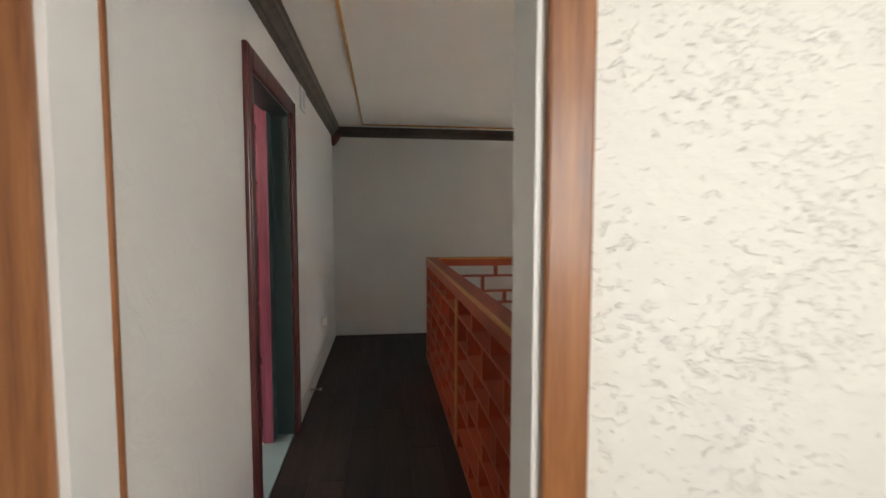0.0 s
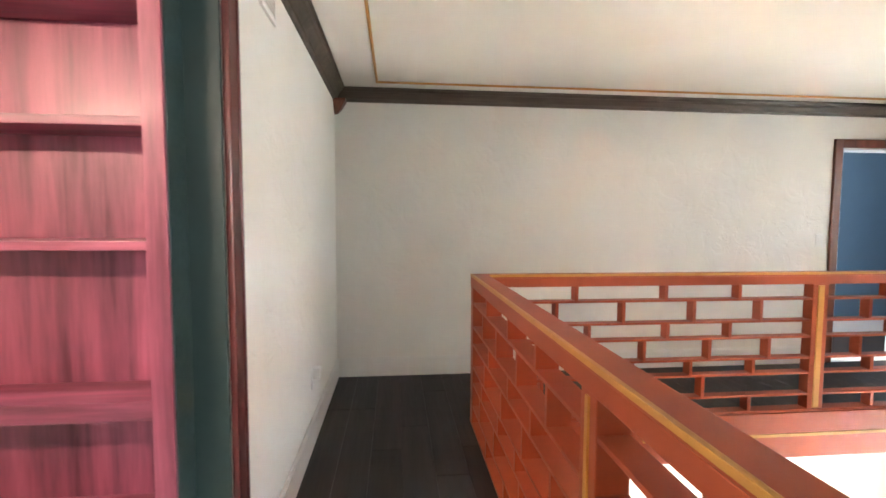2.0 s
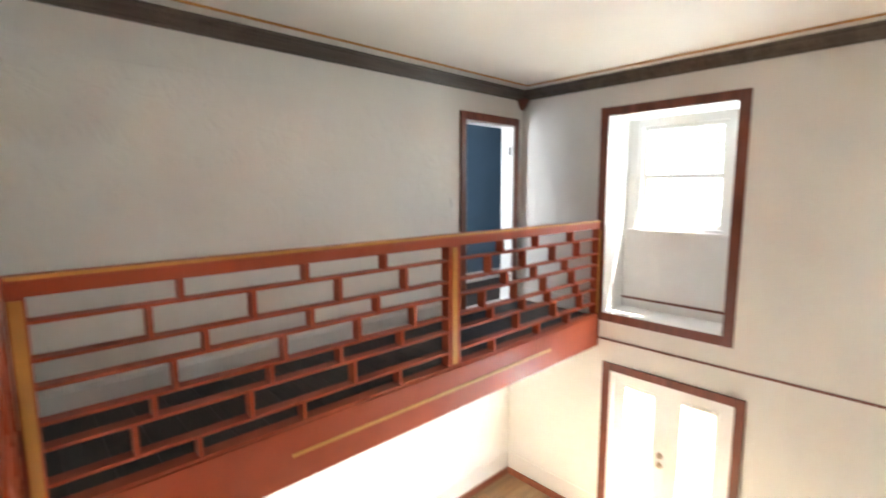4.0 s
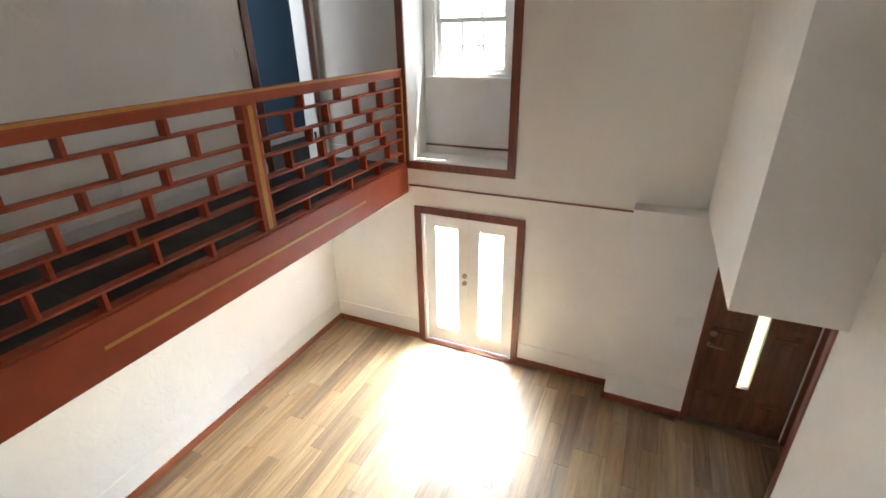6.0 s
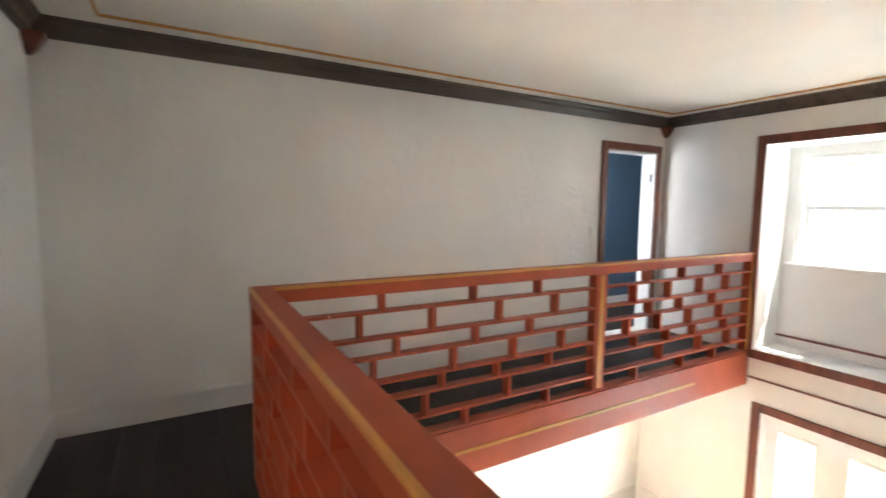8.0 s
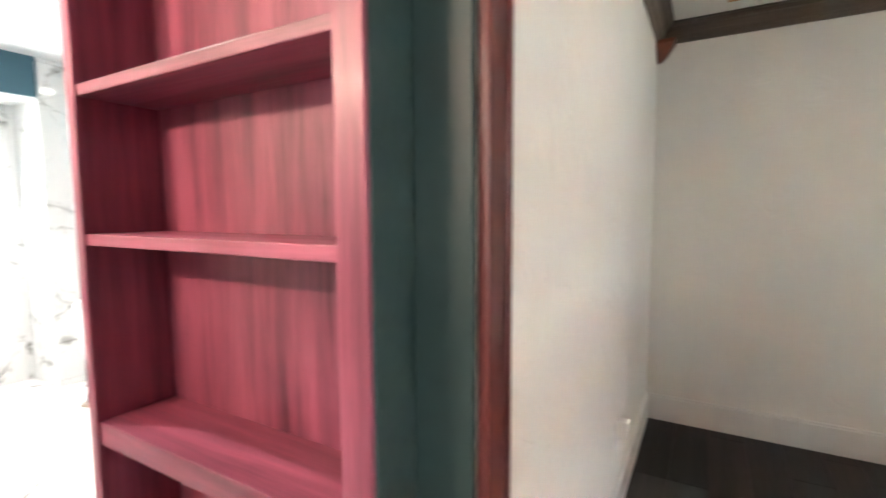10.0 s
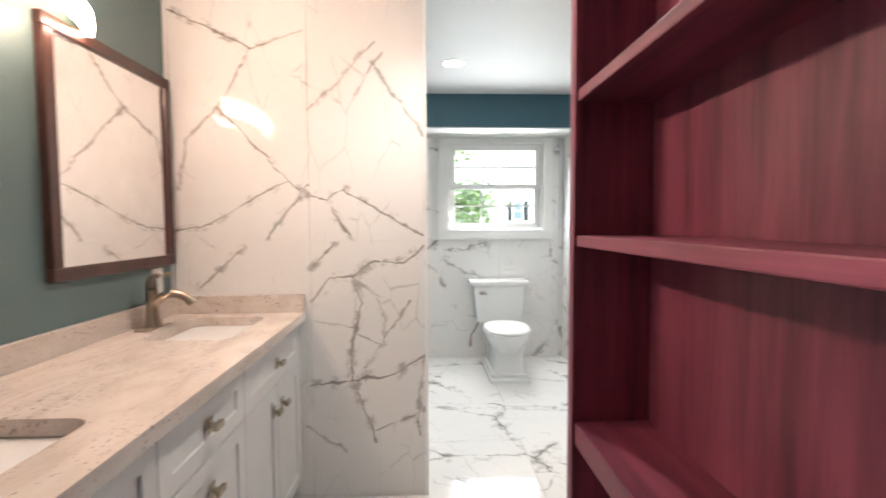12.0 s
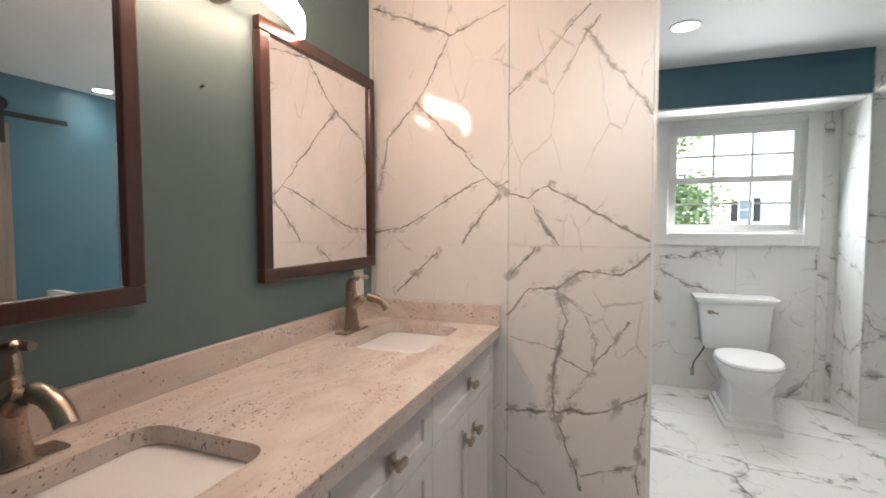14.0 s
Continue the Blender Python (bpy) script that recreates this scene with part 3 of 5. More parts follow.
# ---- blue-room doorway on the gallery ----
d3 = structure("door_3", boxes((4.68, 5.99, 0, 4.695, FAR + T + 0.01, 2.05), (5.465, 5.99, 0, 5.48, FAR + T + 0.01, 2.05), (4.68, 5.99, 2.035, 5.48, FAR + T + 0.01, 2.05)), WHITE, "white jamb of the doorway to the blue room", "door frame")
for r in ((4.60, 5.975, 0, 4.68, 6.001, 2.13), (5.48, 5.975, 0, 5.56, 6.001, 2.13), (4.68, 5.975, 2.05, 5.48, 6.001, 2.13)):
    part("casing", boxes(r, bevel=0.006), CASING, d3, "red-brown stained door casing")
part("hinge", boxes((5.458, 6.02, 1.72, 5.466, 6.05, 1.82)), BLACK, d3, "black steel hinge")
part("hinge", boxes((5.458, 6.02, 0.22, 5.466, 6.05, 0.32)), BLACK, d3, "black steel hinge")
structure("wall_blue_room", boxes((3.9, 7.1, 0, 7.5, 7.2, 2.4), (3.8, FAR + T, 0, 3.9, 7.2, 2.4), (7.5, FAR + T, 0, 7.6, 7.2, 2.4), (EAST + T, FAR, 0, 7.6, FAR + T, 2.4)), BLUE, "slate blue painted walls of the far room", "wall")
structure("ceiling_blue_room", boxes((3.8, FAR + T, 2.4, 7.6, 7.2, 2.5)), CEILING, "flat ceiling of the blue room", "ceiling")
structure("floor_blue_room", boxes((3.8, FAR, -0.2, 7.6, 7.2, -0.005)), DARKFLOOR, "dark plank floor of the blue room", "floor")
structure("baseboard_blue_room", boxes((3.9, 7.084, 0, 7.5, 7.1, 0.14)), WHITE, "white baseboard in the blue room", "baseboard")
# lamp added to brighten the blue room, which has no modelled window
lamp("fill_blue_room", "AREA", look((4.1, 6.5, 1.5), (5.6, 7.1, 1.1)), 5.5, (0.92, 0.96, 1.0), size=0.9)

# ---- gallery trims ----
base = structure("baseboard", boxes((0.0, 3.53, 0, 0.016, FAR, 0.15), (0.0, 1.35, 0, 0.016, 2.47, 0.15), (0.016, FAR - 0.016, 0, 4.60, FAR, 0.15), (5.56, FAR - 0.016, 0, EAST, FAR, 0.15), (EAST - 0.016, 5.06, 0, EAST, FAR - 0.016, 0.15)), WHITE, "white painted baseboard", "baseboard")
part("cap", boxes((0.0, 3.53, 0.15, 0.011, FAR, 0.165), (0.011, FAR - 0.011, 0.15, 4.60, FAR, 0.165), (5.56, FAR - 0.011, 0.15, EAST, FAR, 0.165), bevel=0.003), WHITE, base)
structure("trim_picture_rail", boxes((0.3, FAR - 0.004, 2.10, 4.55, FAR + 0.001, 2.108)), PLASTER, "thin plastered-over picture rail line", "trim")


def crown_run(a, b, nrm, name="crown"):
    """Crown moulding from a to b (plan points) with its profile out along nrm."""
    prof = ((0, -0.105), (0.012, -0.105), (0.02, -0.085), (0.03, -0.08), (0.045, -0.05), (0.06, -0.035), (0.072, -0.03), (0.08, -0.012), (0.095, -0.008), (0.095, -0.001), (0, -0.001))
    bm = bmesh.new()
    rings = [[(p[0] + nrm[0] * o, p[1] + nrm[1] * o, CEIL + h) for o, h in prof] for p in (a, b)]
    return loft(bm, rings)


crown = structure("trim_crown", crown_run((0, 1.34), (0, FAR), (1, 0)), CROWN, "dark brown crown moulding under the ceiling", "trim")
part("run", crown_run((0, FAR), (EAST, FAR), (0, -1)), CROWN, crown)
part("run", crown_run((EAST, FAR), (EAST, 1.90), (-1, 0)), CROWN, crown)
part("run", crown_run((EAST, 1.90), (3.88, 1.90), (0, 1)), CROWN, crown)
part("run", crown_run((0.9, 1.33), (3.88, 1.33), (0, 1)), CROWN, crown)
part("run", crown_run((3.88, 1.33), (3.88, 1.90), (-1, 0)), CROWN, crown)
gold = structure("trim_ceiling_bead", boxes((0.355, FAR - 0.268, CEIL - 0.014, EAST - 0.25, FAR - 0.25, CEIL + 0.001), bevel=0.004), GOLD, "ochre bead framing the ceiling", "trim")
part("bead", boxes((0.355, 1.55, CEIL - 0.014, 0.373, FAR - 0.25, CEIL + 0.001), bevel=0.004), GOLD, gold)
part("bead", boxes((EAST - 0.268, 2.25, CEIL - 0.014, EAST - 0.25, FAR - 0.25, CEIL + 0.001), bevel=0.004), GOLD, gold)
part("bead", boxes((3.6, 2.25, CEIL - 0.014, EAST - 0.25, 2.268, CEIL + 0.001), bevel=0.004), GOLD, gold)


def corbel(cx, cy, sx, sy):
    """A small tapered bracket in a corner of the crown."""
    ob = thing("corbel", (cx, cy, 2.2), "small red-brown carved corner bracket under the crown", "bracket", "corner brackets")
    bm = bmesh.new()
    rings = []
    for z, w in ((2.35, 0.10), (2.33, 0.10), (2.31, 0.085), (2.27, 0.06), (2.24, 0.03), (2.235, 0.012)):
        rings.append([(cx, cy, z), (cx + sx * w, cy, z), (cx + sx * w, cy + sy * w, z), (cx, cy + sy * w, z)])
    loft(bm, rings)
    part("body", bm, CASING, ob)
    return ob


corbel(0.001, FAR - 0.001, 1, -1)
corbel(EAST - 0.001, FAR - 0.001, -1, -1)
corbel(EAST - 0.001, 1.901, -1, 1)

# ---- balustrade ----
ROWS = (0.097, 0.140, 0.100, 0.135, 0.095, 0.140, 0.098)   # from the top
SLAT = 0.016
BLOCKS = ((1.70, 2.31, 2.83), (1.57, 2.02, 2.51, 2.99), (1.79, 2.33, 2.77), (1.65, 2.17, 2.63, 3.06), (1.56, 2.09, 2.50, 2.95), (1.48, 1.98, 2.59), (1.73, 2.26, 2.93))


def lattice(owner, u0, u1, flip, along, c0, c1, top):
    """Staggered slats and blocks between two posts; along: the axis of the run, c0..c1 the depth."""
    def put(a0, a1, z0, z1, name):
        r = (a0, c0, z0, a1, c1, z1) if along == "x" else (c0, a0, z0, c1, a1, z1)
        part(name, boxes(r, bevel=0.002), RAIL, owner)

    z = top
    for i, h in enumerate(ROWS):
        for b in BLOCKS[i]:
            k = (b - 1.18) / (3.36 - 1.18)
            if flip:
                k = 1 - k
            u = u0 + k * (u1 - u0)
            if u0 + 0.03 < u < u1 - 0.03:
                put(u - 0.012, u + 0.012, z - h, z, "block")
        z -= h
        if i < len(ROWS) - 1:
            put(u0, u1, z - SLAT, z, "slat")
            z -= SLAT
    return z


TOP = 0.922
for run in ("hall", "gallery"):
    al = "y" if run == "hall" else "x"
    DEEP = 0.10 if run == "hall" else 0.085
    a0, a1 = (1.349, RAILY + 0.085) if run == "hall" else (RAILX + 0.1005, EAST - 0.001)
    c = RAILX if run == "hall" else RAILY

    def R(u0, u1, o0, o1, z0, z1):
        return (c + o0, u0, z0, c + o1, u1, z1) if al == "y" else (u0, c + o0, z0, u1, c + o1, z1)

    rail = thing("balustrade", R((a0 + a1) / 2, 0, 0.06, 0, 0, 0)[:3] if al == "x" else (c + 0.06, (a0 + a1) / 2, 0), "brick-red painted lattice balustrade with ochre lines, beside the stairwell void", "balustrade", "balustrades")
    part("handrail", boxes(R(a0, a1, -0.002, DEEP + 0.002, 0.980, 1.005), bevel=0.004), RAIL, rail)
    part("top_board", boxes(R(a0, a1, 0.0, DEEP, TOP, 0.9798), bevel=0.003), RAIL, rail)
    part("ochre_line", boxes(R(a0 + 0.01, a1 - 0.02, -0.005, 0.010, 0.990, 1.0075), bevel=0.002), GOLD, rail, "ochre painted line")
    part("bottom_rail", boxes(R(a0, a1, 0.0, DEEP, 0.001, 0.0205), bevel=0.003), RAIL, rail)
    if al == "x":
        posts = ((a0, a0 + 0.064), (3.44, 3.56), (a1 - 0.05, a1))
    else:
        posts = ((a0, a0 + 0.05), (3.08, 3.18), (RAILY - 0.0, a1))
    for k, (p0, p1) in enumerate(posts):
        po = part("post", boxes(R(p0, p1, 0.003, DEEP - 0.003, 0.0205, TOP), bevel=0.004), RAIL, rail)
        mid = (p0 + p1) / 2
        if al == "x" or k == 1:
            wide = 0.022 if al == "x" else 0.010
            part("ochre_strip", boxes(R(mid - wide, mid + wide, -0.004, 0.004, 0.03, TOP - 0.01), bevel=0.001), GOLD, po, "ochre painted strip")
    lattice(rail, posts[0][1], posts[1][0], False, al, c + 0.006, c + DEEP - 0.006, TOP)
    lattice(rail, posts[1][1], posts[2][0], True, al, c + 0.006, c + DEEP - 0.006, TOP)

fascia = structure("trim_fascia", boxes((RAILX + 0.104, RAILY - 0.01, -0.33, EAST - 0.001, RAILY + 0.039, 0.0), bevel=0.004), RAIL, "brick-red fascia board along the gallery edge", "fascia")
part("ochre_line", boxes((2.20, RAILY - 0.014, -0.172, 4.75, RAILY - 0.009, -0.150)), GOLD, fascia, "ochre painted line")
part("hall_board", boxes((1.055, 1.349, -0.33, RAILX + 0.100, RAILY - 0.011, 0.0), bevel=0.004), RAIL, fascia)


# ---- gallery window niche ----
NX = 6.09
structure("wall_niche", boxes((EAST + T, 3.67, -0.06, NX + 0.12, 3.77, 2.15), (EAST + T, 4.91, -0.06, NX + 0.12, 5.01, 2.15), (EAST + T, 3.67, 2.05, NX + 0.12, 5.01, 2.15), (EAST + T, 3.67, -0.06, NX + 0.12, 5.01, 0.04)), WHITE, "white painted reveal of the window niche", "wall")
structure("wall_niche_back", slab("x", NX, NX + 0.12, 3.77, 4.91, 0.04, 2.05, [(3.94, 4.80, 0.90, 2.0)]), WHITE, "white painted back of the window niche", "wall")
nc = structure("trim_niche_casing", boxes((EAST - 0.022, 3.685, -0.045, EAST + 0.001, 3.772, 2.137), bevel=0.005), CASING, "red-brown stained casing of the window niche", "trim")
part("casing", boxes((EAST - 0.022, 4.908, -0.045, EAST + 0.001, 4.995, 2.137), bevel=0.005), CASING, nc)
part("casing", boxes((EAST - 0.022, 3.772, 2.05, EAST + 0.001, 4.908, 2.137), bevel=0.005), CASING, nc)
part("casing", boxes((EAST - 0.022, 3.772, -0.045, EAST + 0.001, 4.908, 0.042), bevel=0.005), CASING, nc)
part("baseboard", boxes((NX - 0.014, 3.771, 0.04, NX, 4.909, 0.13)), WHITE, nc)
part("bead", boxes((NX - 0.022, 3.771, 0.13, NX, 4.909, 0.15)), CASING, nc)


def sash_window(name, label, axis_x, y0, y1, z0, z1, face, cols, rows, room):
    """A white double-hung window in a wall across x; room: the side (+1, -1) that faces indoors; cols, rows of panes in a sash."""
    w = structure(name, boxes((axis_x, y0, z0, axis_x + face, y0 + 0.03, z1), (axis_x, y1 - 0.03, z0, axis_x + face, y1, z1), (axis_x, y0 + 0.03, z1 - 0.03, axis_x + face, y1 - 0.03, z1), (axis_x, y0 + 0.03, z0, axis_x + face, y1 - 0.03, z0 + 0.03)), WHITE, label, "window")
    zm = (z0 + z1) / 2
    for k, (a, b) in enumerate(((z0 + 0.03, zm + 0.02), (zm - 0.02, z1 - 0.03))):
        off = axis_x + face * (0.30 if (k == 0) == (room > 0) else 0.62)
        t = 0.03
        s = part("sash", boxes((off, y0 + 0.031, a, off + t, y0 + 0.075, b), (off, y1 - 0.075, a, off + t, y1 - 0.031, b), (off, y0 + 0.075, a, off + t, y1 - 0.075, a + 0.045), (off, y0 + 0.075, b - 0.04, off + t, y1 - 0.075, b)), WHITE, w)
        ya, yb, za, zb = y0 + 0.075, y1 - 0.075, a + 0.045, b - 0.04
        for i in range(1, cols):
            y = ya + (yb - ya) * i / cols
            part("muntin", boxes((off + 0.006, y - 0.008, za, off + t - 0.006, y + 0.008, zb)), WHITE, s)
        for j in range(1, rows):
            z = za + (zb - za) * j / rows
            part("muntin", boxes((off + 0.0075, ya, z - 0.008, off + t - 0.0075, yb, z + 0.008)), WHITE, s)
        g = part("pane", boxes((off + 0.013, ya, za, off + 0.017, yb, zb)), GLASS, s)
        g.visible_shadow = False
    return w


w1 = sash_window("window_1", "white double-hung window set in the gallery niche", NX + 0.005, 3.94, 4.80, 0.90, 2.0, 0.11, 3, 2, -1)
part("sill", boxes((NX - 0.05, 3.86, 0.865, NX + 0.03, 4.88, 0.90), bevel=0.006), WHITE, w1)
part("casing", boxes((NX - 0.012, 3.87, 0.90, NX + 0.002, 3.94, 2.045)), WHITE, w1)
part("casing", boxes((NX - 0.012, 4.80, 0.90, NX + 0.002, 4.87, 2.045)), WHITE, w1)

# ---- lower room ----
structure("trim_ledge_line", boxes((EAST - 0.012, 2.51, -0.250, EAST + 0.001, RAILY - 0.02, -0.232)), CASING, "thin brown ledge line on the tall wall", "trim")
bb = structure("baseboard_low", boxes((0, LFAR - 0.018, LOW, EAST - 0.018, LFAR, LOW + 0.085), bevel=0.004), BASERED, "red-brown stained baseboard", "baseboard")
for r in ((EAST - 0.018, 4.87, LOW, EAST, LFAR, LOW + 0.085), (EAST - 0.018, 2.51, LOW, EAST, 3.55, LOW + 0.085), (5.412, 1.74, LOW, 5.43, 2.528, LOW + 0.085), (5.412, 2.51, LOW, EAST, 2.528, LOW + 0.085), (0, 1.33, LOW, 4.03, 1.348, LOW + 0.085)):
    part("run", boxes(r, bevel=0.004), BASERED, bb)
structure("trim_entry_corner", boxes((3.985, 1.326, LOW + 0.086, 4.036, 1.345, -0.168), (4.029, 1.18, LOW, 4.045, 1.326, -0.168), bevel=0.004), CASING, "red-brown stained corner casing of the entry alcove", "trim")
structure("trim_chair_line", boxes((0, LFAR - 0.010, LOW + 0.285, EAST, LFAR + 0.001, LOW + 0.30), (EAST - 0.010, 4.87, LOW + 0.285, EAST + 0.001, LFAR, LOW + 0.30), (EAST - 0.010, 2.51, LOW + 0.285, EAST + 0.001, 3.55, LOW + 0.30), (5.424, 1.74, LOW + 0.33, 5.431, 2.51, LOW + 0.342)), PLASTER, "thin plastered-over panel line low on the walls", "trim")
# french doors
fd = structure("door_french", boxes((EAST - 0.022, 3.55, LOW, EAST + 0.001, 3.632, -0.483), bevel=0.005), CASING, "white french doors with tall panes in a red-brown casing, closed", "door")
for r in ((EAST - 0.022, 4.79, LOW, EAST + 0.001, 4.872, -0.483), (EAST - 0.022, 3.632, -0.565, EAST + 0.001, 4.79, -0.483), (EAST - 0.05, 3.60, LOW, EAST + 0.02, 4.82, LOW + 0.02)):
    part("casing", boxes(r, bevel=0.005), CASING, fd)
part("jamb", boxes((EAST, 3.63, LOW, EAST + T, 3.66, -0.565), (EAST, 4.76, LOW, EAST + T, 4.79, -0.565), (EAST, 3.66, -0.595, EAST + T, 4.76, -0.565)), WHITE, fd)
for y0, y1 in ((3.66, 4.209), (4.211, 4.76)):
    lf = part("leaf", slab("x", EAST + 0.05, EAST + 0.09, y0, y1, LOW + 0.022, -0.597, [(y0 + 0.13, y1 - 0.13, LOW + 0.22, -0.72)]), WHITE, fd, "white door leaf with a tall pane")
    part("bead", slab("x", EAST + 0.042, EAST + 0.05, y0 + 0.105, y1 - 0.105, LOW + 0.195, -0.695, [(y0 + 0.13, y1 - 0.13, LOW + 0.22, -0.72)]), WHITE, lf)
    g = part("pane", boxes((EAST + 0.066, y0 + 0.13, LOW + 0.22, EAST + 0.072, y1 - 0.13, -0.72)), GLASS, lf)
    g.visible_shadow = False
for z in (-1.32, -1.42):
    kb = bmesh.new()
    tube(kb, (EAST + 0.049, 4.26, z), (EAST + 0.035, 4.26, z), 0.03, n=18)
    tube(kb, (EAST + 0.035, 4.26, z), (EAST + 0.012, 4.26, z), 0.012, 0.02, n=18)
    part("knob", kb, NICKEL, fd, "nickel door knob", smooth=True)
# front door
fr = structure("door_front", slab("x", 5.46, 5.505, 0.862, 1.698, LOW + 0.02, -0.345, [(1.235, 1.335, LOW + 0.53, -0.50)]), DOORWOOD, "dark panelled wooden front door with a narrow glass light, closed", "door")
g = part("pane", boxes((5.48, 1.235, LOW + 0.53, 5.486, 1.335, -0.50)), FROST, fr, "frosted narrow pane")
g.visible_shadow = False
for y0, y1 in ((0.91, 1.165), (1.405, 1.655)):
    for z0, z1 in ((LOW + 0.12, LOW + 0.40), (LOW + 0.46, LOW + 1.15), (LOW + 1.21, LOW + 1.9)):
        part("panel", boxes((5.452, y0, z0, 5.461, y1, z1), bevel=0.004), DOORWOOD, fr)
        part("panel_field", boxes((5.445, y0 + 0.045, z0 + 0.045, 5.4525, y1 - 0.045, z1 - 0.045), bevel=0.003), DOORWOOD, fr)
part("light_frame", slab("x", 5.445, 5.461, 1.195, 1.375, LOW + 0.49, -0.46, [(1.235, 1.335, LOW + 0.53, -0.50)]), DOORWOOD, fr)
part("panel", boxes((5.452, 1.195, LOW + 0.12, 5.461, 1.375, LOW + 0.42), bevel=0.004), DOORWOOD, fr)
part("threshold", boxes((5.38, 0.862, LOW, 5.56, 1.698, LOW + 0.02), bevel=0.004), NICKEL, fr, "grey metal threshold")
for r in ((5.405, 1.70, LOW, 5.431, 1.745, -0.17), (5.405, 0.78, LOW, 5.431, 0.86, -0.17), (5.405, 0.86, -0.345, 5.431, 1.70, -0.26)):
    part("casing", boxes(r, bevel=0.005), CASING, fr, "red-brown stained casing")
lb = bmesh.new()
tube(lb, (5.459, 1.64, LOW + 0.95), (5.42, 1.64, LOW + 0.95), 0.012)
tube(lb, (5.42, 1.65, LOW + 0.95), (5.42, 1.53, LOW + 0.945), 0.011, 0.008)
tube(lb, (5.459, 1.64, LOW + 0.95), (5.452, 1.64, LOW + 0.95), 0.03)
part("lever", lb, NICKEL, fr, "nickel lever handle", smooth=True)
part("deadbolt", tube(bmesh.new(), (5.459, 1.64, LOW + 1.08), (5.437, 1.64, LOW + 1.08), 0.03), NICKEL, fr, "nickel deadbolt", smooth=True)

# ---- small fittings on the gallery ----
def plate(name, label, cat, centre, normal, w, h, kind_):
    """A wall plate with its sockets or rocker; normal is x or -y."""
    cx, cy, cz = centre
    ob = thing(name, centre, label, cat)
    def B(u0, u1, z0, z1, d0, d1):
        if normal == "x":
            return (cx + d0, cy + u0, cz + z0, cx + d1, cy + u1, cz + z1)
        if normal == "-x":
            return (cx - d1, cy + u0, cz + z0, cx - d0, cy + u1, cz + z1)
        if normal == "y":
            return (cx + u0, cy + d0, cz + z0, cx + u1, cy + d1, cz + z1)
        return (cx + u0, cy - d1, cz + z0, cx + u1, cy - d0, cz + z1)
    part("plate", boxes(B(-w / 2, w / 2, -h / 2, h / 2, 0, 0.006), bevel=0.002), WHITE, ob)
    if kind_ == "switch":
        n = max(1, round(w / 0.055) - 0)
        n = 1 if w < 0.09 else n - 1
        for i in range(n):
            u = (i - (n - 1) / 2) * 0.046
            part("rocker", boxes(B(u - 0.016, u + 0.016, -0.033, 0.033, 0.006, 0.010), bevel=0.001), WHITE, ob)
    else:
        for dz in (-0.02, 0.02):
            part("socket", boxes(B(-0.016, 0.016, dz - 0.014, dz + 0.014, 0.006, 0.009), bevel=0.001), WHITE, ob)
    return ob


plate("outlet", "white wall outlet above the baseboard", "outlet", (0.0, 4.81, 0.40), "x", 0.075, 0.115, "outlet")
adapter = thing("plug_adapter", (0.0, 4.81, 0.45), "small white plug adapter in the outlet", "adapter")
part("body", boxes((0.010, 4.785, 0.40, 0.055, 4.835, 0.47), bevel=0.006), WHITE, adapter)
plate("light_switch", "white light switch beside the doorway", "switch", (4.50, FAR, 1.18), "-y", 0.075, 0.115, "switch")
plate("outlet", "white wall outlet on the gallery wall", "outlet", (3.2, FAR, 0.32), "-y", 0.115, 0.115, "outlet")
plate("outlet", "white outlet low on the window wall", "outlet", (EAST, 3.18, LOW + 0.3), "-x", 0.075, 0.115, "outlet")
plate("outlet", "white outlet low on the north wall", "outlet", (4.0, LFAR, LOW + 0.3), "-y", 0.075, 0.115, "outlet")
plate("light_switch", "white triple light switch beside the front door", "switch", (5.43, 1.90, LOW + 1.15), "-x", 0.16, 0.115, "switch")
stop = thing("door_stop", (0.016, 4.0, 0.08), "brass spring door stop on the baseboard", "door stop")
ds = bmesh.new()
tube(ds, (0.016, 4.0, 0.08), (0.022, 4.0, 0.08), 0.014)
tube(ds, (0.022, 4.0, 0.08), (0.085, 4.0, 0.08), 0.006)
part("rod", ds, BRASS, stop, smooth=True)
part("tip", tube(bmesh.new(), (0.085, 4.0, 0.08), (0.10, 4.0, 0.08), 0.009), WHITE, stop, "white rubber tip", smooth=True)
vent = thing("air_vent", (0.0, 3.95, 2.26), "white louvred air vent high on the hall wall", "vent")
part("frame", slab("x", 0.0, 0.012, 3.84, 4.05, 2.17, 2.33, [(3.86, 4.03, 2.19, 2.31)]), WHITE, vent)
# black sheet on the solid wall, for the shade inside the duct
part("backing", boxes((0.0005, 3.86, 2.19, 0.002, 4.03, 2.31)), BLACK, vent)
for i in range(7):
    part("slat", boxes((0.002, 3.86, 2.197 + i * 0.017, 0.010, 4.03, 2.203 + i * 0.017)), WHITE, vent)


def can_light(x, y, z, lens, label):
    ob = thing("ceiling_light", (x, y, z), label, "downlight", "recessed downlights")
    bm = bmesh.new()
    n = 28
    loft(bm, [[(x + r * math.cos(2 * math.pi * k / n), y + r * math.sin(2 * math.pi * k / n), z - h) for k in range(n)] for r, h in ((0.085, 0), (0.085, 0.004), (0.07, 0.007), (0.068, 0.0))], False, False)
    part("trim_ring", bm, WHITE, ob, smooth=True)
    part("lens", tube(bmesh.new(), (x, y, z - 0.0005), (x, y, z - 0.004), 0.067, n=28), lens, ob, "glowing lens")
    return ob


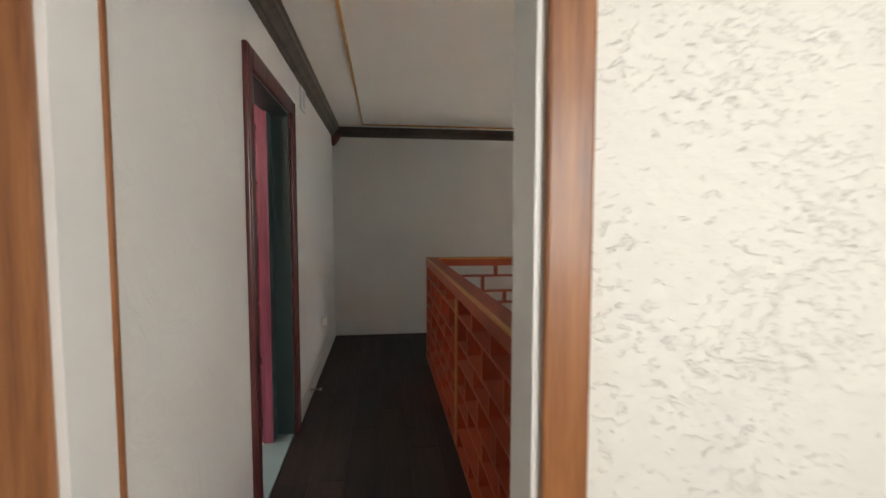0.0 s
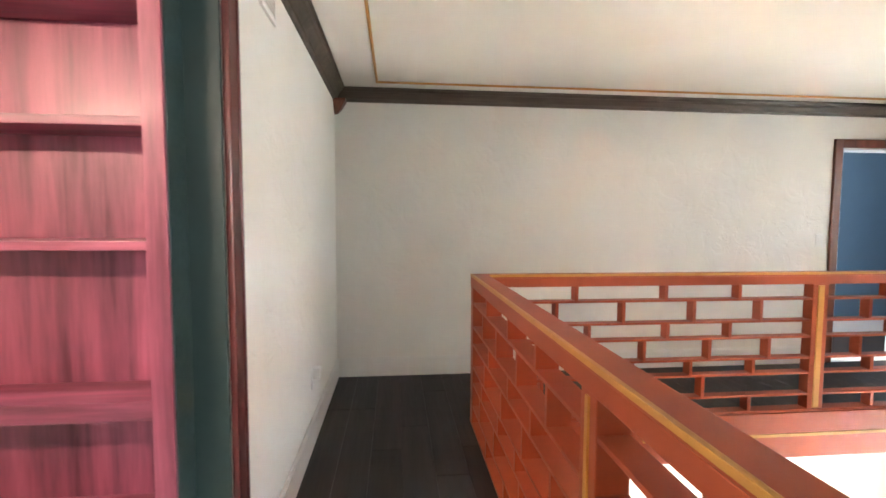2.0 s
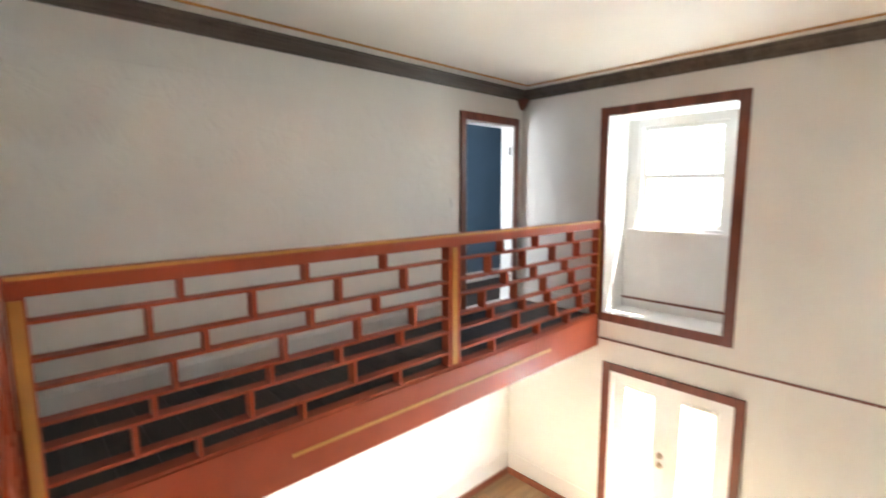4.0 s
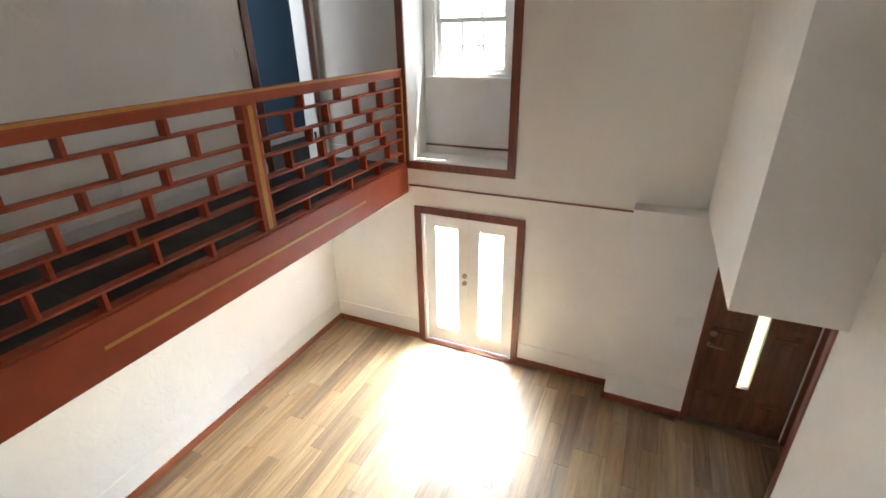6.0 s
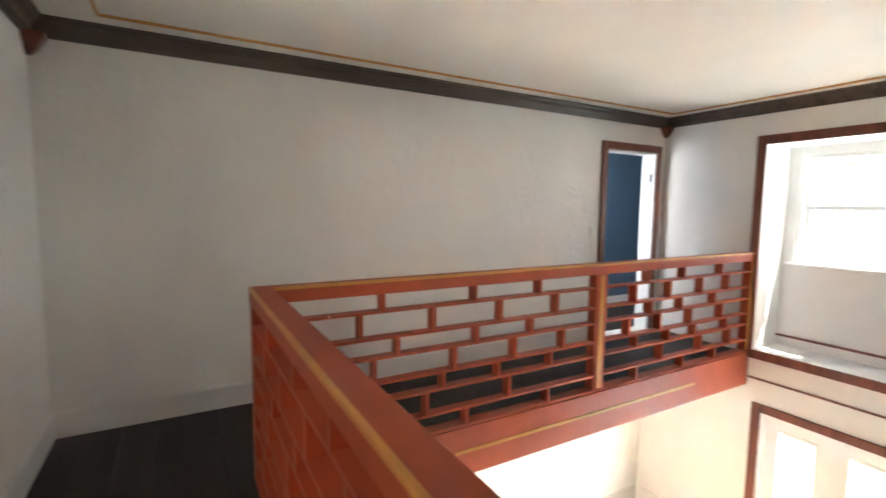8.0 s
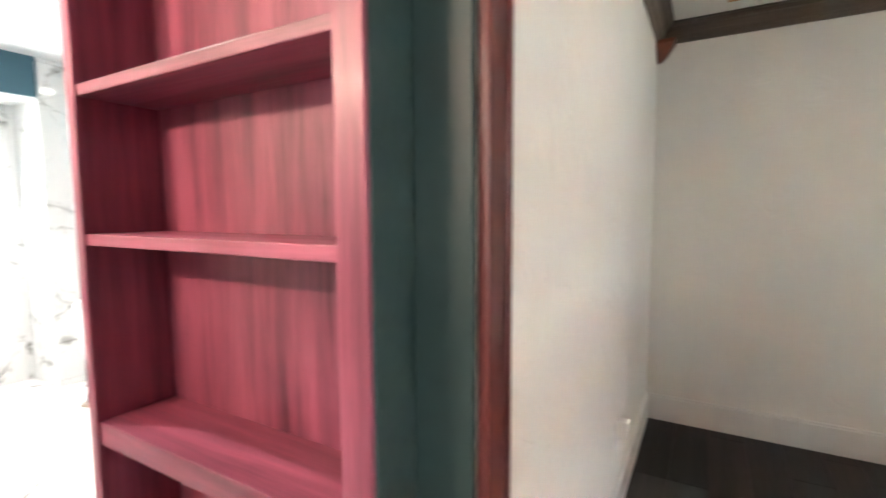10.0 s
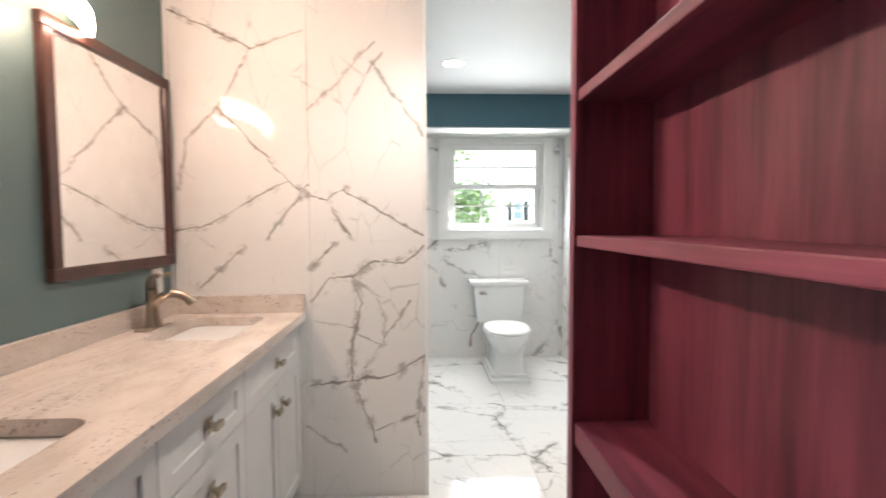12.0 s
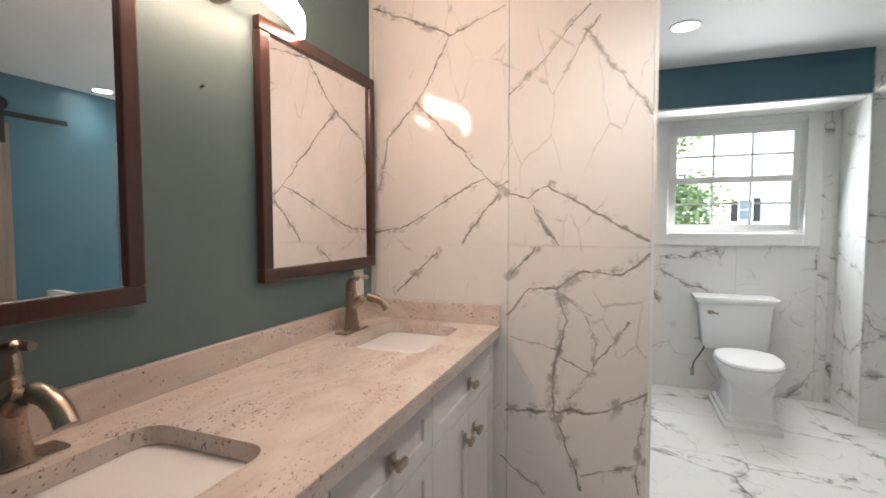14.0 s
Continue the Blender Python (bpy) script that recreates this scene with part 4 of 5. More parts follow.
for sx in (2.2, 3.4, 4.6):
    can_light(sx, 5.62, -0.262, LENSWARM, "round recessed downlight glowing warm under the gallery")
for bx_, by_, watts in CANS:
    can_light(bx_, by_, BCEIL, LENSLIT, "round recessed downlight in the bathroom ceiling, lit")

# ---- bathroom shell ----
NORTH = 5.05
WEST2 = -4.0
structure("wall_bath_south", boxes((MARB - 0.1, VAN - T, -0.15, BW, VAN, BCEIL)), SAGE, "grey-green painted wall behind the vanity", "wall")
structure("wall_bath_east", slab("x", BW - 0.02, BW, VAN, 2.56, 0, BCEIL), TEAL, "teal painted bathroom wall", "wall")
structure("wall_bath_over_door", boxes((BW - 0.02, 2.56, 2.04, BW, 3.445, BCEIL), (BW - 0.02, 3.445, 0, BW, NORTH, BCEIL)), TEAL, "teal painted wall round the bathroom door", "wall")
structure("wall_bath_north", boxes((WEST2 - 0.6, NORTH, -0.15, BW, NORTH + T, BCEIL)), TEAL, "teal painted bathroom wall", "wall")
structure("wall_partition", boxes((MARB - 0.13, VAN, -0.15, MARB - 0.012, 2.95, BCEIL)), WHITE, "partition beside the vanity clad in marble slabs", "wall")
structure("wall_bath_west", slab("x", WINX - 0.2, WINX - 0.012, 1.6, 4.36, -0.15, BCEIL, [(3.20, 4.15, 1.27, 2.13)]), WHITE, "window wall clad in marble slabs", "wall")
structure("wall_bath_pier", boxes((WINX - 0.2, 4.36, -0.15, WEST2 - 0.012, NORTH, BCEIL)), WHITE, "wall beside the window recess clad in marble", "wall")
structure("wall_toilet_south", boxes((WINX - 0.2, 1.6, -0.15, MARB - 0.12, 1.75, BCEIL)), TEAL, "plain wall closing the toilet corner", "wall")
structure("wall_soffit", boxes((WINX - 0.1, 1.75, 2.19, WEST2 + 0.0, 4.358, BCEIL)), TEAL, "teal painted soffit over the window recess", "soffit")
structure("trim_soffit_underside", boxes((WINX - 0.01, 1.76, 2.178, WEST2 - 0.002, 4.345, 2.1895)), WHITE, "white painted underside of the soffit", "trim")
structure("ceiling_bath", boxes((WINX - 0.2, 1.6, BCEIL, BW, NORTH + T, BCEIL + 0.1)), paint("bath_ceiling_paint", (0.80, 0.80, 0.79), 0.6, 0.02, 2, 0.05), "flat white bathroom ceiling", "ceiling")
floor_bath = structure("floor_bath", boxes((WINX - 0.2, 1.6, -0.15, BW - 0.02, NORTH + T, -0.012), (BW - 0.02, 2.56, -0.15, 0, 3.44, -0.012)), WHITE, "white marble tiled bathroom floor with grey veins", "floor")
# bluish light on the white marble floor, put into this strip's colour
sv = structure("floor_bath_doorway", boxes((BW - 0.06, 2.575, -0.012, -0.001, 3.425, 0.006), bevel=0.003), paint("blue_lit_marble_tint", (0.25, 0.36, 0.37), 0.4), "marble floor strip in the bathroom doorway, coloured teal for bluish light", "threshold")

w2 = sash_window("window_2", "white double-hung bathroom window with six panes a sash", WINX - 0.135, 3.20, 4.15, 1.27, 2.13, 0.11, 3, 2, 1)
for r in ((WINX - 0.0, 3.11, 1.18, WINX + 0.02, 3.21, 2.176), (WINX - 0.0, 4.14, 1.18, WINX + 0.02, 4.24, 2.176), (WINX - 0.0, 3.21, 1.18, WINX + 0.02, 4.14, 1.275), (WINX - 0.0, 3.21, 2.12, WINX + 0.02, 4.14, 2.176)):
    part("casing", boxes(r, bevel=0.004), WHITE, w2)

# ---- bookcase in the bathroom entry ----
SX0, SX1, SY0, SY1 = -0.950, -0.108, 3.31, 3.505
sc = thing("bookcase", ((SX0 + SX1) / 2, (SY0 + SY1) / 2, 0), "tall cherry-red stained built-in bookcase with empty shelves", "bookcase")
part("side", boxes((SX0, SY0 + 0.015, 0.0, SX0 + 0.025, SY1, 2.36), bevel=0.002), SHELF, sc)
part("side", boxes((SX1 - 0.025, SY0 + 0.015, 0.0, SX1, SY1, 2.36), bevel=0.002), SHELF, sc)
part("back", boxes((SX0 + 0.025, SY1 - 0.012, 0.0, SX1 - 0.025, SY1, 2.36)), SHELF, sc)
part("stile", boxes((SX0 - 0.004, SY0 - 0.004, 0, SX0 + 0.03, SY0 + 0.015, 2.36), bevel=0.003), SHELF, sc)
part("stile", boxes((SX1 - 0.054, SY0 - 0.004, 0, SX1 + 0.004, SY0 + 0.015, 2.36), bevel=0.003), SHELF, sc)
part("head", boxes((SX0 + 0.03, SY0 - 0.003, 2.28, SX1 - 0.054, SY0 + 0.015, 2.36), bevel=0.003), SHELFX, sc)
part("top", boxes((SX0, SY0 + 0.016, 2.34, SX1, SY1, 2.365)), SHELFX, sc)
for z, th in ((0.10, 0.09), (0.50, 0.03), (0.865, 0.055), (1.308, 0.026), (1.64, 0.026), (1.97, 0.026)):
    part("shelf", boxes((SX0 + 0.0255, SY0 + 0.003, z - th, SX1 - 0.0255, SY1 - 0.0125, z), bevel=0.003), SHELFX, sc)
structure("wall_behind_bookcase", boxes((SX0 - 0.02, SY1 + 0.002, 0, BW - 0.021, SY1 + 0.08, BCEIL)), TEAL, "teal wall behind the bookcase", "wall")
structure("wall_over_bookcase", boxes((SX0, SY0 + 0.02, 2.37, BW - 0.021, SY1, BCEIL)), TEAL, "teal wall above the bookcase", "wall")

# ---- vanity ----
VX0, VX1, VF = MARB + 0.001, -0.36, 2.365
va = thing("vanity_cabinet", ((VX0 + VX1) / 2, 2.07, 0), "white shaker vanity cabinet with drawers and doors", "cabinet")
part("body", boxes((VX0, VAN + 0.002, 0.10, VX1, VF - 0.02, 0.88), (VX0, VAN + 0.002, 0, VX1, VF - 0.09, 0.10)), CABINET, va)


def front(parent, name, x0, x1, z0, z1, pull):
    d = part(name, slab("y", VF - 0.0195, VF, x0, x1, z0, z1, [(x0 + 0.055, x1 - 0.055, z0 + 0.05, z1 - 0.05)]), CABINET, parent)
    part("panel", boxes((x0 + 0.054, VF - 0.0193, z0 + 0.049, x1 - 0.054, VF - 0.008, z1 - 0.049)), CABINET, d)
    px, pz = pull
    bm = boxes((px - 0.016, VF, pz - 0.022, px + 0.016, VF + 0.004, pz + 0.022), bevel=0.0015)
    box(bm, px - 0.006, VF + 0.004, pz - 0.006, px + 0.006, VF + 0.02, pz + 0.006)
    box(bm, px - 0.022, VF + 0.02, pz - 0.009, px + 0.022, VF + 0.032, pz + 0.009)
    part("pull", bm, BRASS, d, "aged nickel square pull")
    return d


G = 0.003
cx = [VX0 + 0.015, -1.385, -0.886, VX1 - 0.005]
# sink base with false drawer and a pair of doors
def sink_base(a, b):
    front(va, "drawer", a + G, b - G, 0.70, 0.865, ((a + b) / 2, 0.782))
    m = (a + b) / 2
    front(va, "door", a + G, m - G, 0.115, 0.694, (m - 0.05, 0.60))
    front(va, "door", m + G, b - G, 0.115, 0.694, (m + 0.05, 0.60))


sink_base(cx[0], cx[1])
front(va, "drawer", cx[1] + G, cx[2] - G, 0.70, 0.865, (-1.135, 0.845 - 0.06))
front(va, "drawer", cx[1] + G, cx[2] - G, 0.41, 0.694, (-1.135, 0.60))
front(va, "drawer", cx[1] + G, cx[2] - G, 0.115, 0.404, (-1.135, 0.30))
sink_base(cx[2], cx[3])

SINKS = ((-1.97, -1.55), (-0.87, -0.44))
top = slab("z", 0.882, 0.922, MARB + 0.002, VX1 + 0.02, VAN + 0.002, 2.395, [(SINKS[0][0], SINKS[0][1], 1.93, 2.25), (SINKS[1][0], SINKS[1][1], 1.93, 2.25)])
for x0, x1 in SINKS:
    for cx_, cy_, sx_, sy_ in ((x0, 1.93, 1, 1), (x1, 1.93, -1, 1), (x1, 2.25, -1, -1), (x0, 2.25, 1, -1)):
        r = 0.05
        arc = [(cx_ + sx_ * (r - r * math.cos(a)), cy_ + sy_ * (r - r * math.sin(a))) for a in [k * math.pi / 12 for k in range(7)]]
        loft(top, [[(cx_, cy_, z), *[(p, q, z) for p, q in arc]] for z in (0.882, 0.922)])
ct = thing("countertop", ((VX0 + VX1) / 2, 2.08, 0.882), "beige speckled granite vanity top with two sink cut-outs", "countertop")
part("slab", top, GRANITE, ct)
part("backsplash", boxes((MARB + 0.024, VAN + 0.001, 0.9225, VX1 + 0.02, VAN + 0.022, 1.005), bevel=0.002), GRANITE, ct)
part("side_splash", boxes((MARB + 0.002, VAN + 0.001, 0.9225, MARB + 0.0235, 2.392, 1.005), bevel=0.002), GRANITE, ct)
for x0, x1 in SINKS:
    sk = thing("sink", ((x0 + x1) / 2, 2.09, 0.75), "white rectangular undermount porcelain sink", "sink", "vanity sinks")
    bm = bmesh.new()
    rings = []
    for ins, z in ((-0.012, 0.881), (0.0, 0.88), (0.006, 0.86), (0.016, 0.79), (0.032, 0.755), (0.09, 0.745)):
        a, b, c, d, r = x0 + ins, x1 - ins, 1.93 + ins, 2.25 - ins, 0.045
        ring = []
        for (px, py, s) in ((b - r, d - r, 0), (a + r, d - r, 90), (a + r, c + r, 180), (b - r, c + r, 270)):
            for q in range(5):
                an = radians(s + q * 22.5)
                ring.append((px + r * math.cos(an), py + r * math.sin(an), z))
        rings.append(ring)
    loft(bm, rings, False, True)
    part("basin", bm, PORCELAIN, sk, smooth=True)
    part("drain", tube(bmesh.new(), ((x0 + x1) / 2, 2.08, 0.7455), ((x0 + x1) / 2, 2.08, 0.748), 0.024, n=20), NICKEL, sk, "nickel drain")
    mx_ = (x0 + x1) / 2
    fc = thing("faucet", (mx_, 1.865, 0.922), "single-handle brushed nickel faucet beside the sink", "faucet", "vanity faucets")
    part("base", boxes((mx_ - 0.08, 1.838, 0.9225, mx_ + 0.08, 1.892, 0.929), bevel=0.0025), NICKEL, fc)
    bm = bmesh.new()
    sweep(bm, [(mx_, 1.865, 0.929 + h) for h in (0, 0.015, 0.05, 0.10, 0.135, 0.148, 0.154)], [0.036, 0.030, 0.026, 0.0235, 0.023, 0.022, 0.016], 24)
    part("body", bm, NICKEL, fc, smooth=True)
    bm = bmesh.new()
    arc = ((0, 0.085), (0.02, 0.108), (0.045, 0.124), (0.075, 0.132), (0.105, 0.130), (0.130, 0.119), (0.148, 0.102), (0.156, 0.088))
    sweep(bm, [(mx_, 1.868 + a, 0.929 + h) for a, h in arc], [0.019, 0.019, 0.018, 0.0175, 0.017, 0.017, 0.0175, 0.018], 20)
    part("spout", bm, NICKEL, fc, smooth=True)
    bm = bmesh.new()
    lever = ((1.865, 1.084), (1.865, 1.100), (1.867, 1.118), (1.875, 1.130), (1.895, 1.136), (1.92, 1.139), (1.942, 1.140))
    sweep(bm, [(mx_, y, z) for y, z in lever], [0.022, 0.021, 0.018, 0.013, 0.010, 0.009, 0.0075], 20)
    part("handle", bm, NICKEL, fc, smooth=True)

for x0, x1 in ((-2.055, -1.345), (-0.955, -0.245)):
    mr = thing("mirror", ((x0 + x1) / 2, VAN, 1.16), "tall mirror in a dark mahogany frame above the vanity", "mirror", "vanity mirrors")
    z0, z1, w = 1.157, 1.993, 0.044
    part("rail", boxes((x0, VAN + 0.001, z1 - w, x1, VAN + 0.030, z1), bevel=0.005), MAHOG, mr)
    part("rail", boxes((x0, VAN + 0.001, z0, x1, VAN + 0.030, z0 + w), bevel=0.005), MAHOG, mr)
    part("stile", boxes((x0, VAN + 0.001, z0 + w, x0 + w, VAN + 0.030, z1 - w), bevel=0.005), MAHOG, mr)
    part("stile", boxes((x1 - w, VAN + 0.001, z0 + w, x1, VAN + 0.030, z1 - w), bevel=0.005), MAHOG, mr)
    part("mirror_glass", boxes((x0 + w - 0.004, VAN + 0.002, z0 + w - 0.004, x1 - w + 0.004, VAN + 0.018, z1 - w + 0.004)), MIRROR, mr)

# one bowed led bar between the mirrors
mid, LZ = -1.19, 2.02
vl = thing("vanity_light", (mid, VAN, LZ), "bowed glowing led bar lamp on the wall above the vanity", "wall lamp")
bm = bmesh.new()
loft(bm, [[(mid + 0.07 * math.cos(2 * math.pi * k / 24) * s, VAN + d, LZ + 0.055 * math.sin(2 * math.pi * k / 24) * s) for k in range(24)] for s, d in ((1, 0.001), (1, 0.02), (0.9, 0.03), (0.4, 0.045))])
part("back_plate", bm, NICKEL, vl, smooth=True)
bm = bmesh.new()
rings = []
for k in range(17):
    u = -1 + k / 8
    px = mid + 0.34 * u
    py = VAN + 0.045 + 0.085 * (1 - u * u)
    rings.append([(px, py - 0.010, LZ - 0.04), (px, py + 0.010, LZ - 0.04), (px, py + 0.014, LZ), (px, py + 0.010, LZ + 0.04), (px, py - 0.010, LZ + 0.04)])
loft(bm, rings)
hb = bmesh.new()
hr = []
for k in range(17):
    u = -1 + k / 8
    px = mid + 0.345 * u
    py = VAN + 0.045 + 0.085 * (1 - u * u)
    hr.append([(px, py - 0.020, LZ - 0.030), (px, py - 0.0105, LZ - 0.030), (px, py - 0.0105, LZ + 0.030), (px, py - 0.020, LZ + 0.030)])
loft(hb, hr)
part("housing", hb, NICKEL, vl, "nickel housing", smooth=True)
part("diffuser", bm, LED, vl, "glowing bowed diffuser", smooth=True)

plate("outlet", "white outlet on the wall below the mirror", "outlet", (-1.95, VAN, 1.09), "y", 0.075, 0.115, "outlet")
nail = thing("nail", (-1.15, VAN, 1.72), "tiny dark nail in the painted wall", "nail")
part("shank", tube(bmesh.new(), (-1.15, VAN, 1.72), (-1.15, VAN + 0.012, 1.722), 0.003, n=8), BLACK, nail)
structure("trim_partition_edge", boxes((MARB - 0.012, 2.964, 0, MARB + 0.001, 2.976, BCEIL), (MARB + 0.0005, VAN, 1.006, MARB + 0.012, VAN + 0.014, BCEIL)), WHITE, "thin white edging of the marble partition", "trim")

# ---- toilet ----
TY = 3.675
tl = thing("toilet", (-4.0, TY, 0), "white two-piece toilet with its lid down against the marble wall", "toilet")


def oval(cx_, w, l0, l1, z, n=28, sq=2.3):
    pts = []
    for k in range(n):
        a = 2 * math.pi * k / n
        c, s = math.cos(a), math.sin(a)
        ex = math.copysign(abs(c) ** (2 / sq), c)
        ey = math.copysign(abs(s) ** (2 / sq), s)
        pts.append((cx_ + (l1 if c > 0 else l0) * ex, TY + w * ey, z))
    return pts


def square(cx_, hw, hl, z, r=0.02):
    pts = []
    for sx_, sy_, s in ((1, 1, 0), (-1, 1, 90), (-1, -1, 180), (1, -1, 270)):
        for q in range(4):
            a = radians(s + q * 30)
            pts.append((cx_ + sx_ * (hl - r) + r * math.cos(a), TY + sy_ * (hw - r) + r * math.sin(a), z))
    return pts


bm = bmesh.new()
loft(bm, [square(-3.93, 0.165, 0.31, 0.0), square(-3.93, 0.165, 0.31, 0.03), square(-3.93, 0.15, 0.275, 0.04), square(-3.93, 0.15, 0.275, 0.065), square(-3.93, 0.13, 0.25, 0.08), square(-3.93, 0.12, 0.235, 0.22), square(-3.93, 0.135, 0.25, 0.30)])
part("pedestal", bm, PORCELAIN, tl, smooth=True)
bm = bmesh.new()
loft(bm, [oval(-3.86, 0.115, 0.2, 0.18, 0.24), oval(-3.85, 0.16, 0.26, 0.25, 0.31), oval(-3.84, 0.185, 0.29, 0.29, 0.37), oval(-3.84, 0.19, 0.30, 0.295, 0.40)])
part("bowl", bm, PORCELAIN, tl, smooth=True)
bm = bmesh.new()
loft(bm, [oval(-3.84, 0.195, 0.24, 0.30, 0.401), oval(-3.84, 0.20, 0.24, 0.305, 0.412), oval(-3.84, 0.195, 0.24, 0.30, 0.421)])
part("seat", bm, PORCELAIN, tl, smooth=True)
bm = bmesh.new()
loft(bm, [oval(-3.84, 0.193, 0.23, 0.298, 0.424), oval(-3.84, 0.198, 0.23, 0.303, 0.436), oval(-3.84, 0.188, 0.22, 0.293, 0.448), oval(-3.84, 0.13, 0.17, 0.22, 0.453)])
part("lid", bm, PORCELAIN, tl, smooth=True)
bm = bmesh.new()
loft(bm, [square(-4.30, 0.20, 0.10, 0.40), square(-4.30, 0.215, 0.105, 0.42), square(-4.30, 0.245, 0.108, 0.74)])
part("tank", bm, PORCELAIN, tl, smooth=True)
bm = bmesh.new()
loft(bm, [square(-4.30, 0.25, 0.112, 0.741), square(-4.30, 0.26, 0.12, 0.75), square(-4.30, 0.275, 0.126, 0.765), square(-4.30, 0.278, 0.127, 0.785), square(-4.30, 0.27, 0.122, 0.793)])
part("tank_lid", bm, PORCELAIN, tl, smooth=True)
bm = bmesh.new()
tube(bm, (-4.195, TY - 0.16, 0.68), (-4.175, TY - 0.18, 0.68), 0.016)
tube(bm, (-4.178, TY - 0.18, 0.68), (-4.17, TY - 0.12, 0.672), 0.007)
part("flush_lever", bm, NICKEL, tl, "nickel flush lever", smooth=True)
sp = thing("supply_valve", (-4.40, TY - 0.26, 0.16), "small chrome water valve with a black hose on the wall", "valve")
bm = bmesh.new()
tube(bm, (-4.428, TY - 0.26, 0.16), (-4.36, TY - 0.26, 0.16), 0.012)
tube(bm, (-4.36, TY - 0.26, 0.13), (-4.36, TY - 0.26, 0.19), 0.016)
part("valve", bm, NICKEL, sp, smooth=True)
part("hose", sweep(bmesh.new(), [(-4.36, TY - 0.26, 0.19), (-4.35, TY - 0.25, 0.25), (-4.34, TY - 0.22, 0.30), (-4.33, TY - 0.19, 0.36), (-4.33, TY - 0.18, 0.40)], [0.006] * 5, 10), BLACK, sp, "black flexible hose", smooth=True)

# ---- north side of the bathroom, seen in the mirror ----
bd_ = thing("barn_door", (-1.82, NORTH, 0.02), "grey weathered sliding barn door with frosted panes", "door")
DX0, DX1 = -2.27, -1.37
DY0, DY1 = NORTH - 0.075, NORTH - 0.04
part("stile", boxes((DX0, DY0, 0.02, DX0 + 0.1, DY1, 2.1), bevel=0.003), GREYWOOD, bd_)
part("stile", boxes((DX1 - 0.1, DY0, 0.02, DX1, DY1, 2.1), bevel=0.003), GREYWOOD, bd_)
for i in range(6):
    z = 0.02 + i * 0.395
    part("rail", boxes((DX0 + 0.1, DY0 + 0.002, z, DX1 - 0.1, DY1 - 0.002, z + 0.1), bevel=0.003), GREYWOOD, bd_)
    if i < 5:
        part("pane", boxes((DX0 + 0.1, DY0 + 0.014, z + 0.1, DX1 - 0.1, DY0 + 0.02, z + 0.395)), FROST, bd_, "frosted pane")
for hx in (DX0 + 0.05, DX1 - 0.05):
    part("hanger", boxes((hx - 0.022, DY0 - 0.008, 1.95, hx + 0.022, DY0, 2.22), bevel=0.002), BLACK, bd_, "black steel hanger")
    part("wheel", tube(bmesh.new(), (hx, DY0 - 0.006, 2.235), (hx, DY0 + 0.02, 2.235), 0.05, n=24), BLACK, bd_, "black steel wheel", smooth=True)
tr = thing("barn_door_track", (-1.6, NORTH, 2.17), "black steel sliding door track on the teal wall", "track")
part("bar", boxes((-2.67, NORTH - 0.066, 2.15, -0.95, NORTH - 0.058, 2.19), bevel=0.001), BLACK, tr)
for hx in (-2.6, -1.85, -1.05):
    part("spacer", tube(bmesh.new(), (hx, NORTH - 0.06, 2.17), (hx, NORTH - 0.001, 2.17), 0.012), BLACK, tr)
tub = thing("bathtub", (-3.0, 4.55, 0), "white oval freestanding bathtub on the marble floor", "bathtub")
def tub_ring(k_, z):
    return [(-3.0 + 0.74 * k_ * math.cos(2 * math.pi * i / 40), 4.55 + 0.37 * k_ * math.sin(2 * math.pi * i / 40), z * (1 + 0.24 * max(0, math.cos(2 * math.pi * i / 40)) ** 2)) for i in range(40)]
bm = bmesh.new()
loft(bm, [tub_ring(0.80, 0.0), tub_ring(0.84, 0.05), tub_ring(0.93, 0.45), tub_ring(1.0, 0.69), tub_ring(1.0, 0.71), tub_ring(0.95, 0.71), tub_ring(0.88, 0.42), tub_ring(0.76, 0.16), tub_ring(0.5, 0.13)])
part("shell", bm, PORCELAIN, tub, smooth=True)
nichef = thing("shower_niche", (-3.62, NORTH, 0.95), "white framed wall niche in the marble, its dark inside a flat black panel", "niche")
part("frame", slab("y", NORTH - 0.035, NORTH - 0.012, -3.96, -3.28, 0.82, 1.38, [(-3.89, -3.35, 0.89, 1.31)]), WHITE, nichef)
# no recess is cut: a black panel stands in for the dark opening
part("back", boxes((-3.89, NORTH - 0.0150, 0.89, -3.35, NORTH - 0.0128, 1.31)), BLACK, nichef)
cord = thing("floor_mount_pipe", (-3.42, 4.30, 0), "dark metal floor-mounted pipe beside the tub", "pipe")
part("escutcheon", tube(bmesh.new(), (-3.42, 4.30, 0.0), (-3.42, 4.30, 0.02), 0.045, n=24), NICKEL, cord, smooth=True)
part("pipe", sweep(bmesh.new(), [(-3.42, 4.30, 0.02), (-3.42, 4.30, 0.06), (-3.42, 4.305, 0.08), (-3.43, 4.315, 0.105), (-3.45, 4.33, 0.12)], [0.008] * 5), BLACK, cord, smooth=True)

# ---- outdoors ----
structure("ground", boxes((-400, -400, LOW - 0.35, 400, 400, LOW - 0.16)), GRASS, "sunlit lawn around the house", "ground")
structure("pavement", boxes((EAST + T, 2.8, LOW - 0.16, 9.0, 6.0, LOW - 0.05)), paint("concrete", (0.42, 0.40, 0.37), 0.8, 0.1, 3, 0.2), "pale concrete patio outside the french doors", "patio")


